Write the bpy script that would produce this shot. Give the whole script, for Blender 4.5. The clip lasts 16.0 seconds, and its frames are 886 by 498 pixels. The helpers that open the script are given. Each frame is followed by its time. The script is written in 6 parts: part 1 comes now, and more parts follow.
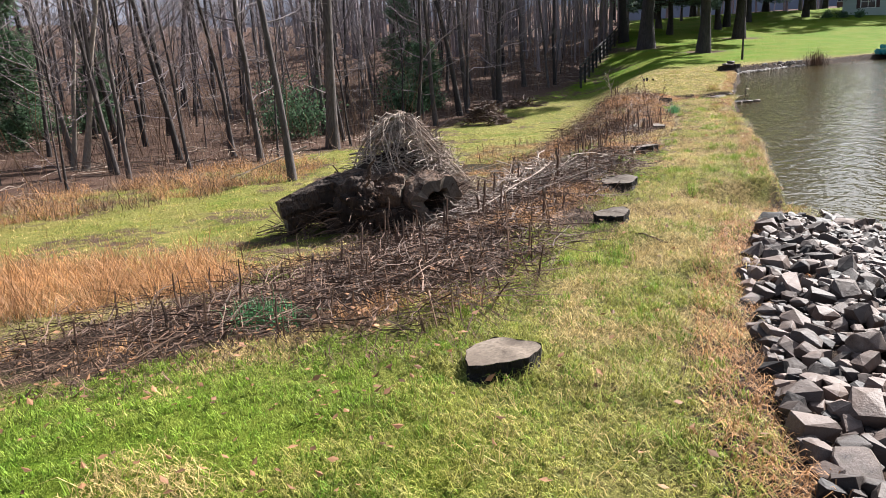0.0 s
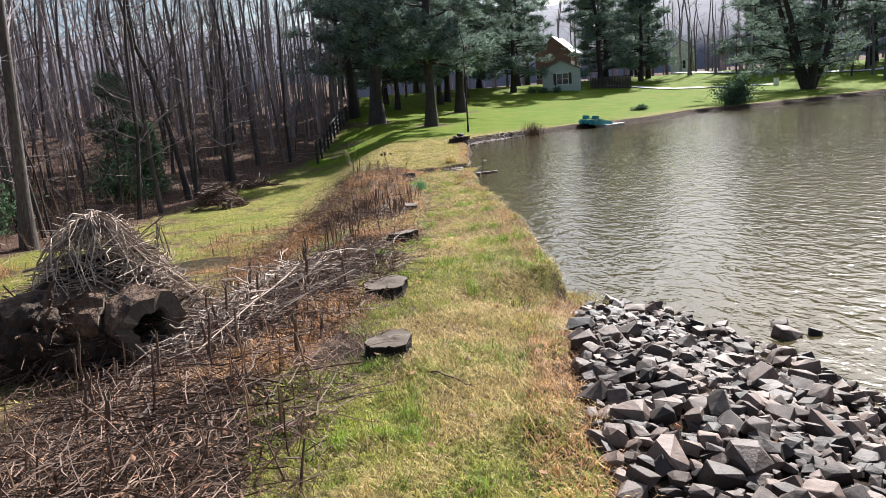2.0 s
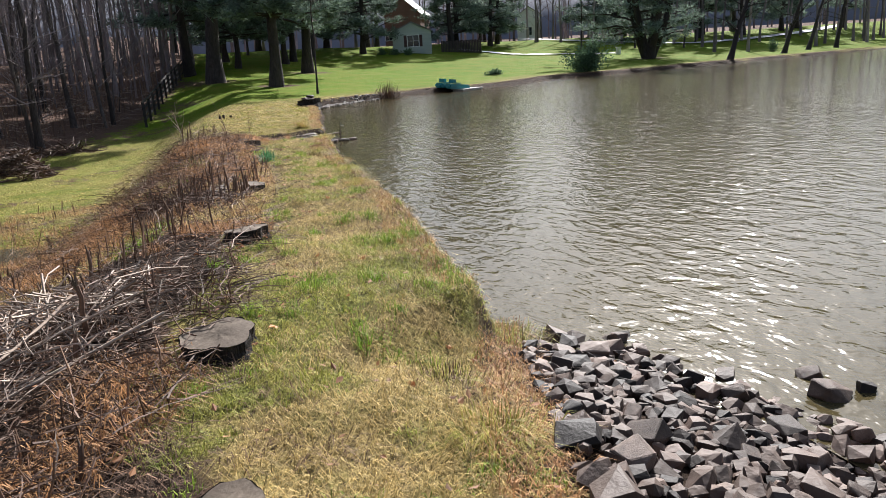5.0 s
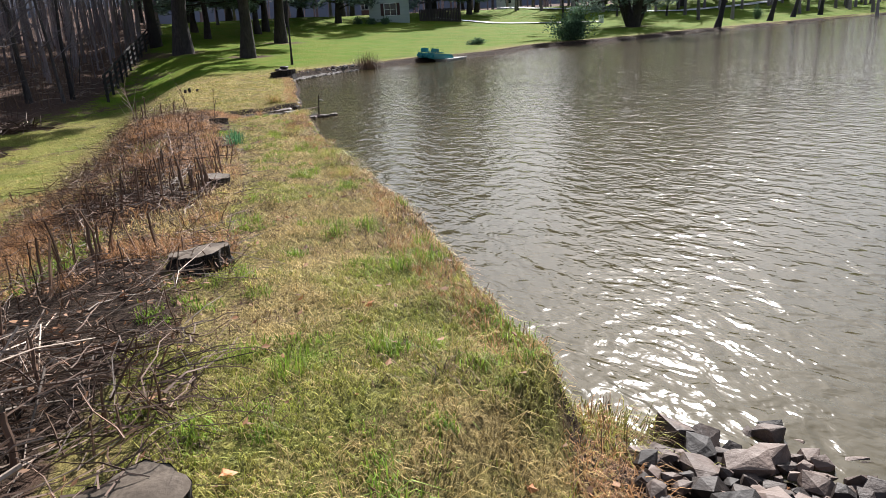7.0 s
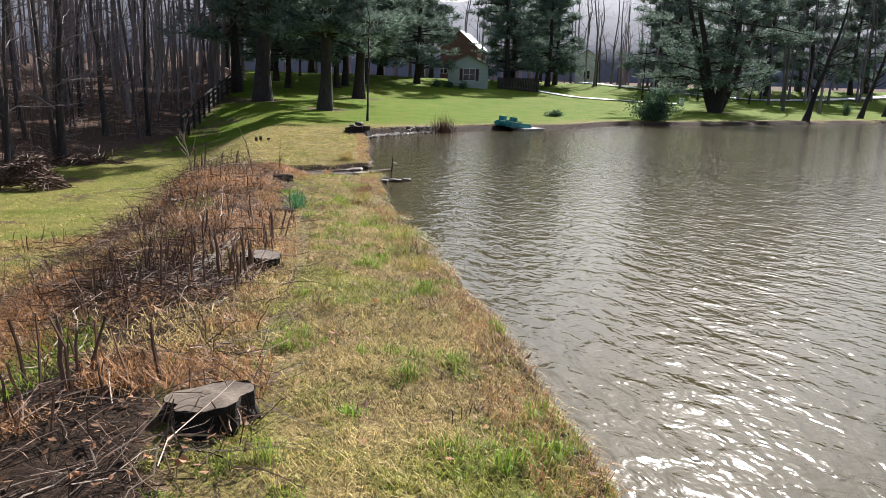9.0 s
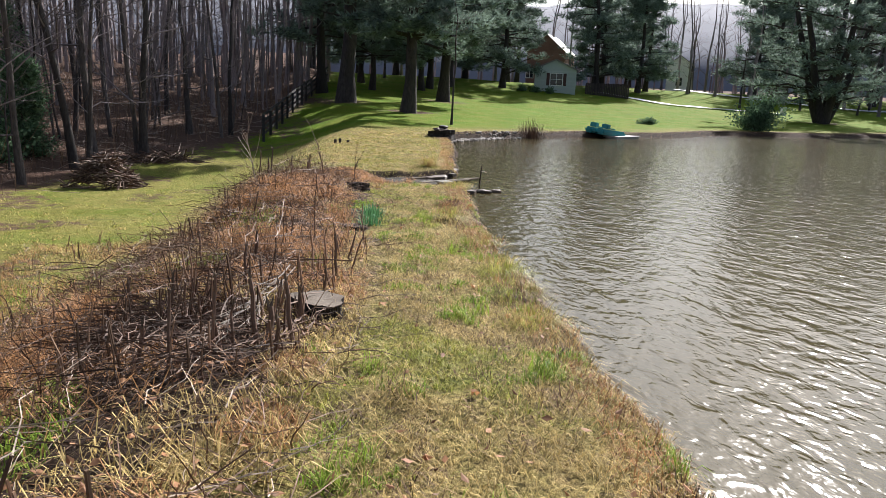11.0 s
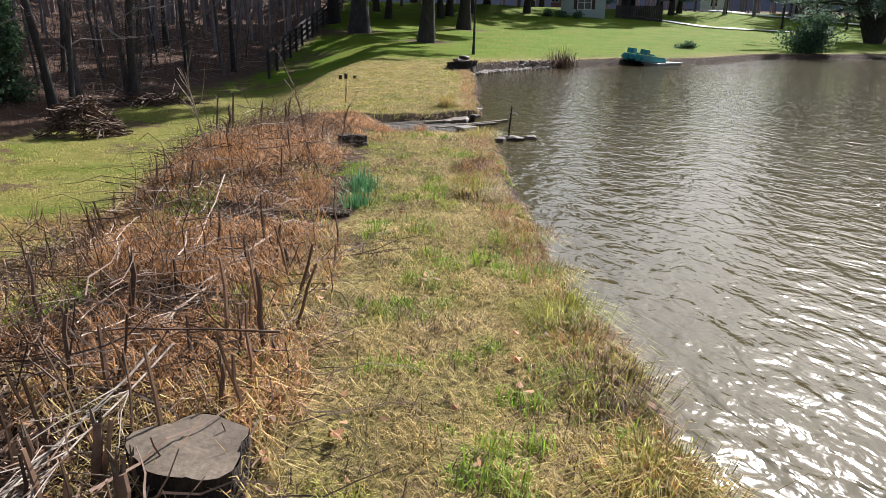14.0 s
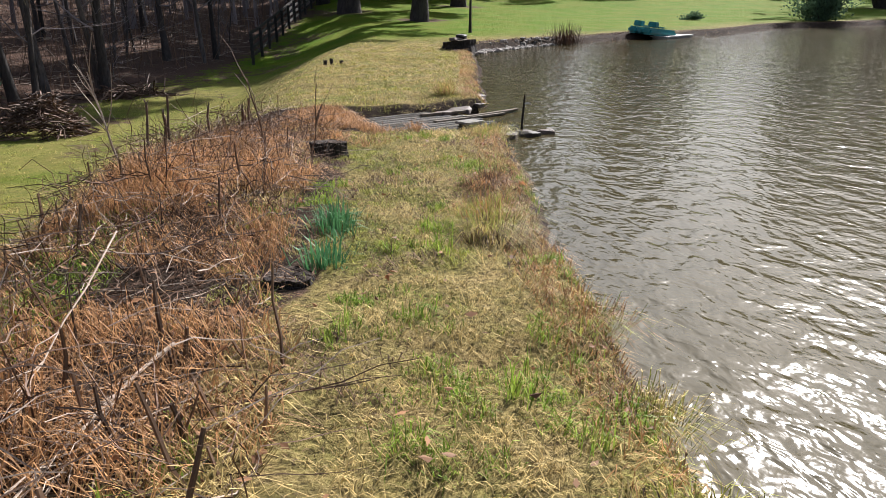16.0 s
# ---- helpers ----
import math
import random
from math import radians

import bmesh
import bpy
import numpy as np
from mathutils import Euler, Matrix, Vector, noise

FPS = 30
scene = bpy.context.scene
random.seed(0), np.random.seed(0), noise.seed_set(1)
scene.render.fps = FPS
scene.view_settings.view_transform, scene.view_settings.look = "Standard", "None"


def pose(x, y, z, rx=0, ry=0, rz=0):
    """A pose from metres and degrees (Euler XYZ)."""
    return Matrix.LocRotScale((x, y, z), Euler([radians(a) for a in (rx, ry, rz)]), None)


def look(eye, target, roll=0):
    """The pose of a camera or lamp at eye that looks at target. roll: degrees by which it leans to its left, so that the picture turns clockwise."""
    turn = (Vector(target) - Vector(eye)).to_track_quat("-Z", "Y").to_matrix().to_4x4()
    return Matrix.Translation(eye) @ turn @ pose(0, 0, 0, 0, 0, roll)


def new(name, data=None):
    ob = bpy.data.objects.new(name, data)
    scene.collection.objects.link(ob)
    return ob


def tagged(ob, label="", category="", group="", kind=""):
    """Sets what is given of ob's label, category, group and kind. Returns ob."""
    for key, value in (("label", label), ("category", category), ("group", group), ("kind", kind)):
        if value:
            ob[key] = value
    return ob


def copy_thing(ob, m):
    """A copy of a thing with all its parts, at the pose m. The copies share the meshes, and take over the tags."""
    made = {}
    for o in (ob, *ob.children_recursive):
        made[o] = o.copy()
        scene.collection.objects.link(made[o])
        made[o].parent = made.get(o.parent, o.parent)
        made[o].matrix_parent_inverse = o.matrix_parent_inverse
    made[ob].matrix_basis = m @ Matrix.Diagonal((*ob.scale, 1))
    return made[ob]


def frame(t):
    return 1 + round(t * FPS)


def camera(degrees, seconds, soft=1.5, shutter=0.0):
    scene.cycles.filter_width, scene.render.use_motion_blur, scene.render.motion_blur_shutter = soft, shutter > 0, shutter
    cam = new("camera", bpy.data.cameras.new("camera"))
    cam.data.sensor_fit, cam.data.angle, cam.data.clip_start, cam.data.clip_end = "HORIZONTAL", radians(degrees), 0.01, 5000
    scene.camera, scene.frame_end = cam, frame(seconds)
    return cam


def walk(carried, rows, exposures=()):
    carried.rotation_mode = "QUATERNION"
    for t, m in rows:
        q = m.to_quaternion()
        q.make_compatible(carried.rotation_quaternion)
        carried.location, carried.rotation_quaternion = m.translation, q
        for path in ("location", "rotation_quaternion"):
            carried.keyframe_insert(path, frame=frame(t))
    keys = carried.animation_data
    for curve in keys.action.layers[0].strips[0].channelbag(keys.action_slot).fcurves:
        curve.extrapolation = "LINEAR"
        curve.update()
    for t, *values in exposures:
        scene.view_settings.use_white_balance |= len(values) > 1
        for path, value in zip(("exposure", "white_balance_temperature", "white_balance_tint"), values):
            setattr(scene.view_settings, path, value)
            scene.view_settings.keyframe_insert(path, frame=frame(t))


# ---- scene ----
cam = camera(61.9, 16.0, soft=0.6)
METRES, EYE, TILT, LEAN, TURN = 17.0, 1.6, -14.5, 0.0, 0.0
PATH = [
    (0, (0.091, -0.163, 2.044), (0.038, 1.765, 1.516), -3.8),
    (0.5, (0.151, 0.37, 1.996), (0.3, 2.293, 1.467), -4.5),
    (1, (0.215, 0.976, 1.984), (0.586, 2.877, 1.487), -4.7),
    (1.5, (0.225, 1.514, 2.021), (0.765, 3.389, 1.58), -3.7),
    (2, (0.365, 2.066, 2.024), (0.993, 3.926, 1.638), -4.7),
    (2.5, (0.444, 2.605, 2.042), (1.253, 4.398, 1.677), -4.8),
    (3, (0.604, 3.063, 1.981), (1.43, 4.839, 1.58), -4.1),
    (3.5, (0.773, 3.587, 1.919), (1.579, 5.34, 1.391), -2.6),
    (4, (0.897, 4.042, 1.932), (1.763, 5.747, 1.346), -1.0),
    (4.5, (1.091, 4.493, 1.905), (1.972, 6.209, 1.378), -2.3),
    (4.7, (1.153, 4.683, 1.883), (2.083, 6.383, 1.387), -2.9),
    (6.8, (1.943, 6.875, 1.717), (3.0, 8.463, 1.116), -2.8),
    (7, (2.057, 7.127, 1.72), (3.071, 8.75, 1.14), -3.4),
    (7.5, (2.259, 7.587, 1.728), (3.256, 9.234, 1.187), -2.7),
    (8, (2.436, 7.971, 1.719), (3.415, 9.644, 1.224), -1.4),
    (8.5, (2.635, 8.491, 1.711), (3.548, 10.212, 1.26), -0.4),
    (9, (2.76, 9.054, 1.735), (3.67, 10.786, 1.319), 1.5),
    (9.5, (2.905, 9.515, 1.709), (3.683, 11.317, 1.324), 2.9),
    (9.7, (2.955, 9.71, 1.722), (3.679, 11.536, 1.344), 3.6),
    (11.8, (3.76, 11.818, 1.574), (4.51, 13.618, 1.131), 1.1),
    (12, (3.84, 11.986, 1.575), (4.593, 13.783, 1.121), 0.7),
    (12.5, (4.048, 12.483, 1.557), (4.771, 14.28, 1.057), 1.3),
    (13, (4.248, 13.016, 1.565), (4.956, 14.787, 0.963), 1.3),
    (13.5, (4.473, 13.452, 1.548), (5.123, 15.24, 0.928), 1.4),
    (14, (4.612, 14.009, 1.497), (5.261, 15.808, 0.91), 1.0),
    (14.5, (4.819, 14.496, 1.461), (5.51, 16.277, 0.867), 0.4),
    (15, (4.985, 15.035, 1.453), (5.655, 16.829, 0.877), 0.8),
    (15.5, (5.113, 15.603, 1.451), (5.801, 17.379, 0.838), 0.7),
    (16, (5.331, 16.149, 1.426), (5.974, 17.932, 0.788), -0.7),
]
walk(cam, [(t, look(eye, target, roll)) for t, eye, target, roll in PATH], exposures=[(0.0, 1.5), (1.5, 1.44), (3.5, 1.19), (7.5, 1.1), (12.0, 1.18), (16.0, 1.03)])

# ---- daylight ----
SUN_AZ, SUN_EL = 48.5, 36.0
world = bpy.data.worlds.new("sky")
scene.world = world
world.use_nodes = True
wn = world.node_tree.nodes
wl = world.node_tree.links
sky = wn.new("ShaderNodeTexSky")
sky.sky_type = "NISHITA"
sky.sun_disc = False
sky.sun_elevation = radians(SUN_EL)
sky.sun_rotation = radians(SUN_AZ)
sky.dust_density = 1.4
wco = wn.new("ShaderNodeTexCoord")
wmap = wn.new("ShaderNodeMapping")
wmap.inputs["Scale"].default_value = (1.0, 1.0, 2.6)
wl.new(wco.outputs["Generated"], wmap.inputs["Vector"])
cloud = wn.new("ShaderNodeTexNoise")
cloud.inputs["Scale"].default_value = 2.4
cloud.inputs["Detail"].default_value = 7.0
cloud.inputs["Roughness"].default_value = 0.58
wl.new(wmap.outputs[0], cloud.inputs["Vector"])
veil = wn.new("ShaderNodeMapRange")
veil.inputs["From Min"].default_value = 0.42
veil.inputs["From Max"].default_value = 0.68
veil.inputs["To Max"].default_value = 0.7
wl.new(cloud.outputs[0], veil.inputs["Value"])
wmix = wn.new("ShaderNodeMix")
wmix.data_type = "RGBA"
wmix.inputs["B"].default_value = (4.6, 5.5, 7.4, 1)
wl.new(veil.outputs[0], wmix.inputs["Factor"])
wl.new(sky.outputs[0], wmix.inputs["A"])
toward = wn.new("ShaderNodeVectorMath")
toward.operation = "DOT_PRODUCT"
toward.inputs[1].default_value = (math.sin(radians(SUN_AZ)) * math.cos(radians(SUN_EL)), math.cos(radians(SUN_AZ)) * math.cos(radians(SUN_EL)), math.sin(radians(SUN_EL)))
wl.new(wco.outputs["Generated"], toward.inputs[0])
near_sun = wn.new("ShaderNodeMath")
near_sun.operation = "MAXIMUM"
near_sun.inputs[1].default_value = 0.0
wl.new(toward.outputs["Value"], near_sun.inputs[0])
aureole = wn.new("ShaderNodeMath")
aureole.operation = "POWER"
aureole.inputs[1].default_value = 11.0
wl.new(near_sun.outputs[0], aureole.inputs[0])
lit_cloud = wn.new("ShaderNodeMapRange")
lit_cloud.inputs["From Min"].default_value = 0.3
lit_cloud.inputs["From Max"].default_value = 0.7
lit_cloud.inputs["To Min"].default_value = 9.0
lit_cloud.inputs["To Max"].default_value = 30.0
wl.new(cloud.outputs[0], lit_cloud.inputs["Value"])
shine = wn.new("ShaderNodeMath")
shine.operation = "MULTIPLY"
wl.new(aureole.outputs[0], shine.inputs[0])
wl.new(lit_cloud.outputs[0], shine.inputs[1])
wadd = wn.new("ShaderNodeMix")
wadd.data_type = "RGBA"
wadd.blend_type = "ADD"
wadd.inputs["Factor"].default_value = 1.0
wl.new(wmix.outputs["Result"], wadd.inputs["A"])
wl.new(shine.outputs[0], wadd.inputs["B"])
wl.new(wadd.outputs["Result"], wn["Background"].inputs[0])
wn["Background"].inputs[1].default_value = 0.05
sun_data = bpy.data.lights.new("sun", "SUN")
sun_data.energy = 5.0
sun_data.angle = radians(0.55)
sun_data.color = (1.0, 0.965, 0.955)
sun = new("sun", sun_data)
sun_way = Vector((math.sin(radians(SUN_AZ)) * math.cos(radians(SUN_EL)), math.cos(radians(SUN_AZ)) * math.cos(radians(SUN_EL)), math.sin(radians(SUN_EL))))
sun.matrix_world = look(sun_way * 100, (0, 0, 0))


# ---- materials ----
def node(nt, kind, **values):
    n = nt.nodes.new(kind)
    for k, v in values.items():
        n.inputs[k.replace("_", " ")].default_value = v
    return n


def mixed(nt, fac, a, b):
    """A colour mix; fac, a and b are sockets or values."""
    m = nt.nodes.new("ShaderNodeMix")
    m.data_type = "RGBA"
    for sock, v in ((m.inputs["Factor"], fac), (m.inputs["A"], a), (m.inputs["B"], b)):
        if isinstance(v, bpy.types.NodeSocket):
            nt.links.new(v, sock)
        else:
            sock.default_value = v if isinstance(v, float) else (*v, 1)
    return m.outputs["Result"]


def noise_at(nt, scale, detail=4.0, rough=0.6, stretch=None, low=0.35, high=0.65, local=False):
    co = nt.nodes.new("ShaderNodeTexCoord" if local else "ShaderNodeNewGeometry")
    vec = co.outputs["Object" if local else "Position"]
    if stretch:
        mp = nt.nodes.new("ShaderNodeMapping")
        mp.inputs["Scale"].default_value = stretch
        nt.links.new(vec, mp.inputs["Vector"])
        vec = mp.outputs[0]
    n = node(nt, "ShaderNodeTexNoise", Scale=scale, Detail=detail, Roughness=rough)
    nt.links.new(vec, n.inputs["Vector"])
    r = node(nt, "ShaderNodeMapRange", From_Min=low, From_Max=high)
    nt.links.new(n.outputs[0], r.inputs["Value"])
    return r.outputs[0]


def bumped(nt, height, strength, distance, bsdf):
    b = node(nt, "ShaderNodeBump", Strength=strength, Distance=distance)
    nt.links.new(height, b.inputs["Height"])
    nt.links.new(b.outputs[0], bsdf.inputs["Normal"])


def material(name):
    m = bpy.data.materials.new(name)
    m.use_nodes = True
    return m, m.node_tree, m.node_tree.nodes["Principled BSDF"]


def surface(name, dark, light, third=None, big=1.5, fine=30.0, rough=0.8, bump=0.5, depth=0.01, stretch=None, vary=0.35, island=False, local=False, metal=0.0, spec=0.3, sheer=0.0):
    """A natural surface: two colours mixed at a large scale, a third at a fine one, each piece a little lighter or darker."""
    m, nt, b = material(name)
    coarse = noise_at(nt, big, 5.0, 0.6, stretch, local=local)
    grain = noise_at(nt, fine, 4.0, 0.65, stretch, 0.3, 0.7, local)
    col = mixed(nt, coarse, dark, light)
    col = mixed(nt, grain, col, third or [0.5 * (p + q) * 0.7 for p, q in zip(dark, light)])
    rnd = nt.nodes.new("ShaderNodeNewGeometry").outputs["Random Per Island"] if island else nt.nodes.new("ShaderNodeObjectInfo").outputs["Random"]
    span = node(nt, "ShaderNodeMapRange", To_Min=1.0 - vary, To_Max=1.0 + vary)
    nt.links.new(rnd, span.inputs["Value"])
    hsv = nt.nodes.new("ShaderNodeHueSaturation")
    nt.links.new(span.outputs[0], hsv.inputs["Value"])
    nt.links.new(col, hsv.inputs["Color"])
    nt.links.new(hsv.outputs[0], b.inputs["Base Color"])
    b.inputs["Roughness"].default_value = rough
    b.inputs["Metallic"].default_value = metal
    b.inputs["Specular IOR Level"].default_value = spec
    if sheer:
        t = nt.nodes.new("ShaderNodeBsdfTranslucent")
        nt.links.new(hsv.outputs[0], t.inputs["Color"])
        mix = node(nt, "ShaderNodeMixShader", Fac=sheer)
        nt.links.new(b.outputs[0], mix.inputs[1])
        nt.links.new(t.outputs[0], mix.inputs[2])
        nt.links.new(mix.outputs[0], nt.nodes["Material Output"].inputs["Surface"])
    if bump:
        bumped(nt, grain, bump, depth, b)
    return m


GRASS = surface("green_grass_blade", (0.13, 0.18, 0.02), (0.31, 0.34, 0.05), (0.44, 0.39, 0.12), big=0.9, fine=6, rough=0.55, bump=0, island=True, vary=0.6, sheer=0.36, spec=0.15)
LAWNGRASS = surface("lush_grass_blade", (0.08, 0.19, 0.015), (0.19, 0.33, 0.03), (0.28, 0.33, 0.06), big=0.9, fine=6, rough=0.55, bump=0, island=True, vary=0.6, sheer=0.36, spec=0.15)
STRAW = surface("dry_straw_blade", (0.34, 0.25, 0.09), (0.68, 0.53, 0.235), (0.46, 0.345, 0.145), big=1.2, fine=8, rough=0.65, bump=0, island=True, vary=0.65, sheer=0.28, spec=0.15)
RUST = surface("rust_coloured_dry_grass", (0.20, 0.09, 0.036), (0.66, 0.36, 0.15), (0.38, 0.21, 0.095), big=0.8, fine=7, rough=0.65, bump=0, island=True, vary=0.6, sheer=0.3)
STEM = surface("dead_stem", (0.085, 0.048, 0.032), (0.27, 0.165, 0.10), (0.14, 0.085, 0.055), big=2, fine=20, rough=0.8, bump=0, island=True, vary=0.65)
STICK = surface("bleached_stick", (0.27, 0.20, 0.15), (0.50, 0.41, 0.325), (0.21, 0.155, 0.12), big=2, fine=30, rough=0.7, bump=0, island=True, vary=0.55)
DARKSTICK = surface("dark_twig", (0.05, 0.029, 0.021), (0.19, 0.115, 0.078), (0.10, 0.062, 0.043), big=2, fine=30, rough=0.75, bump=0, island=True, vary=0.6)
BARK = surface("grey_bark", (0.05, 0.041, 0.038), (0.14, 0.115, 0.105), (0.032, 0.026, 0.024), big=1.2, fine=14, rough=0.85, bump=0.7, depth=0.02, stretch=(1, 1, 0.25), vary=0.5)
TWIG = surface("bare_twigs", (0.12, 0.098, 0.098), (0.30, 0.25, 0.25), (0.17, 0.14, 0.14), big=0.3, fine=5, rough=0.85, bump=0, island=True, vary=0.45)
PALEBARK = surface("pale_bark", (0.24, 0.20, 0.16), (0.36, 0.31, 0.26), (0.16, 0.13, 0.11), big=2, fine=18, rough=0.8, bump=0.5, depth=0.01, stretch=(1, 1, 0.4), vary=0.2)
PINEBARK = surface("pine_bark", (0.034, 0.028, 0.028), (0.085, 0.068, 0.062), (0.024, 0.02, 0.02), big=1.0, fine=9, rough=0.9, bump=0.9, depth=0.04, stretch=(1, 1, 0.3), vary=0.2)
# white pine's own bluish green, lifted paler to carry the far haze
NEEDLE = surface("pine_needles", (0.105, 0.15, 0.125), (0.23, 0.295, 0.23), (0.15, 0.20, 0.165), big=0.5, fine=4, rough=0.7, bump=0, island=True, vary=0.5, sheer=0.35, spec=0.08)
LEAF = surface("evergreen_leaf", (0.055, 0.11, 0.06), (0.13, 0.205, 0.11), (0.095, 0.15, 0.085), big=1, fine=6, rough=0.7, bump=0, island=True, vary=0.5, sheer=0.3, spec=0.1)
DAFF = surface("daffodil_leaf", (0.05, 0.16, 0.06), (0.09, 0.24, 0.08), (0.08, 0.2, 0.09), big=4, fine=12, rough=0.45, bump=0, island=True, vary=0.3, sheer=0.3)
DEADLEAF = surface("fallen_leaf", (0.13, 0.055, 0.028), (0.28, 0.15, 0.08), (0.30, 0.15, 0.07), big=3, fine=15, rough=0.7, bump=0, island=True, vary=0.55, sheer=0.2)
ROCK = surface("riprap_rock", (0.020, 0.014, 0.012), (0.155, 0.112, 0.090), (0.075, 0.050, 0.038), big=1.4, fine=16, rough=0.64, bump=0.25, depth=0.02, vary=0.9, local=True, spec=0.3)
ROCKS_JOINED = surface("riprap_rubble", (0.020, 0.014, 0.012), (0.155, 0.112, 0.090), (0.075, 0.050, 0.038), big=1.4, fine=16, rough=0.64, bump=0.25, depth=0.02, vary=0.9, island=True, spec=0.3)
OAKLEAF = surface("red_oak_leaf", (0.42, 0.12, 0.045), (0.55, 0.22, 0.09), (0.48, 0.26, 0.12), big=3, fine=15, rough=0.6, bump=0, island=True, vary=0.4, sheer=0.3)
ROTTEN = surface("rotten_log_bark", (0.032, 0.021, 0.016), (0.13, 0.08, 0.054), (0.02, 0.014, 0.011), big=3, fine=14, rough=0.9, bump=1.0, depth=0.05, stretch=(1, 1, 0.4), vary=0.15)
BROWNWOOD = surface("bare_brown_log", (0.09, 0.05, 0.031), (0.27, 0.16, 0.098), (0.035, 0.022, 0.016), big=3, fine=12, rough=0.85, bump=1.0, depth=0.06, stretch=(1, 1, 0.4), vary=0.1)
CUTWOOD = surface("weathered_cut_wood", (0.115, 0.088, 0.064), (0.215, 0.172, 0.13), (0.085, 0.063, 0.046), big=4, fine=40, rough=0.85, bump=0.35, depth=0.004, vary=0.25, local=True)
STUMPBARK = surface("stump_bark", (0.014, 0.011, 0.010), (0.055, 0.042, 0.034), (0.010, 0.008, 0.007), big=5, fine=25, rough=0.9, bump=1.0, depth=0.03, stretch=(1, 1, 0.35), vary=0.2, local=True)
CONCRETE = surface("wet_concrete", (0.20, 0.18, 0.16), (0.34, 0.32, 0.29), (0.14, 0.12, 0.10), big=1.5, fine=25, rough=0.35, bump=0.4, depth=0.01, vary=0.1, spec=0.5)
WETWOOD = surface("wet_grey_plank", (0.16, 0.14, 0.12), (0.28, 0.26, 0.24), (0.10, 0.09, 0.08), big=2, fine=20, rough=0.25, bump=0.3, vary=0.2, spec=0.6)
FENCEWOOD = surface("dark_fence_board", (0.018, 0.016, 0.015), (0.05, 0.045, 0.04), (0.03, 0.026, 0.024), big=1, fine=20, rough=0.8, bump=0.4, stretch=(1, 1, 3), vary=0.4)
SIDING = surface("pale_green_siding", (0.42, 0.47, 0.44), (0.50, 0.55, 0.52), (0.44, 0.48, 0.46), big=0.6, fine=6, rough=0.6, bump=0.1, vary=0.05)
WHITE = surface("white_paint", (0.72, 0.72, 0.70), (0.82, 0.82, 0.80), (0.7, 0.7, 0.68), big=1, fine=8, rough=0.5, bump=0.05, vary=0.03)
SHUTTER = surface("maroon_shutter", (0.07, 0.03, 0.03), (0.10, 0.045, 0.04), (0.06, 0.025, 0.025), big=2, fine=10, rough=0.6, bump=0.1, vary=0.05)
ROOFING = surface("grey_shingle_roof", (0.20, 0.19, 0.19), (0.30, 0.29, 0.28), (0.16, 0.15, 0.15), big=1, fine=10, rough=0.8, bump=0.4, vary=0.1)
BRICKRED = surface("brown_brick_wall", (0.16, 0.08, 0.06), (0.24, 0.13, 0.10), (0.2, 0.12, 0.1), big=1, fine=12, rough=0.85, bump=0.3, vary=0.1)
TEAL = surface("teal_boat_plastic", (0.01, 0.21, 0.23), (0.02, 0.29, 0.30), (0.015, 0.18, 0.20), big=2, fine=14, rough=0.4, bump=0.1, vary=0.08, spec=0.5)
PALEDECK = surface("pale_dock_boards", (0.45, 0.44, 0.42), (0.60, 0.58, 0.55), (0.38, 0.36, 0.34), big=2, fine=14, rough=0.7, bump=0.3, vary=0.12)
PALESTONE = surface("pale_weathered_stone", (0.20, 0.17, 0.15), (0.42, 0.38, 0.34), (0.14, 0.115, 0.10), big=1.2, fine=7, rough=0.7, bump=0.4, depth=0.04, vary=0.45, local=True)
DRIVE = surface("pale_gravel_drive", (0.62, 0.61, 0.60), (0.75, 0.74, 0.73), (0.55, 0.54, 0.53), big=0.5, fine=9, rough=0.8, bump=0.3, vary=0.05)
HEDGE = surface("dark_wood_screen", (0.03, 0.022, 0.02), (0.07, 0.05, 0.045), (0.04, 0.03, 0.03), big=1, fine=8, rough=0.8, bump=0.3, vary=0.2)


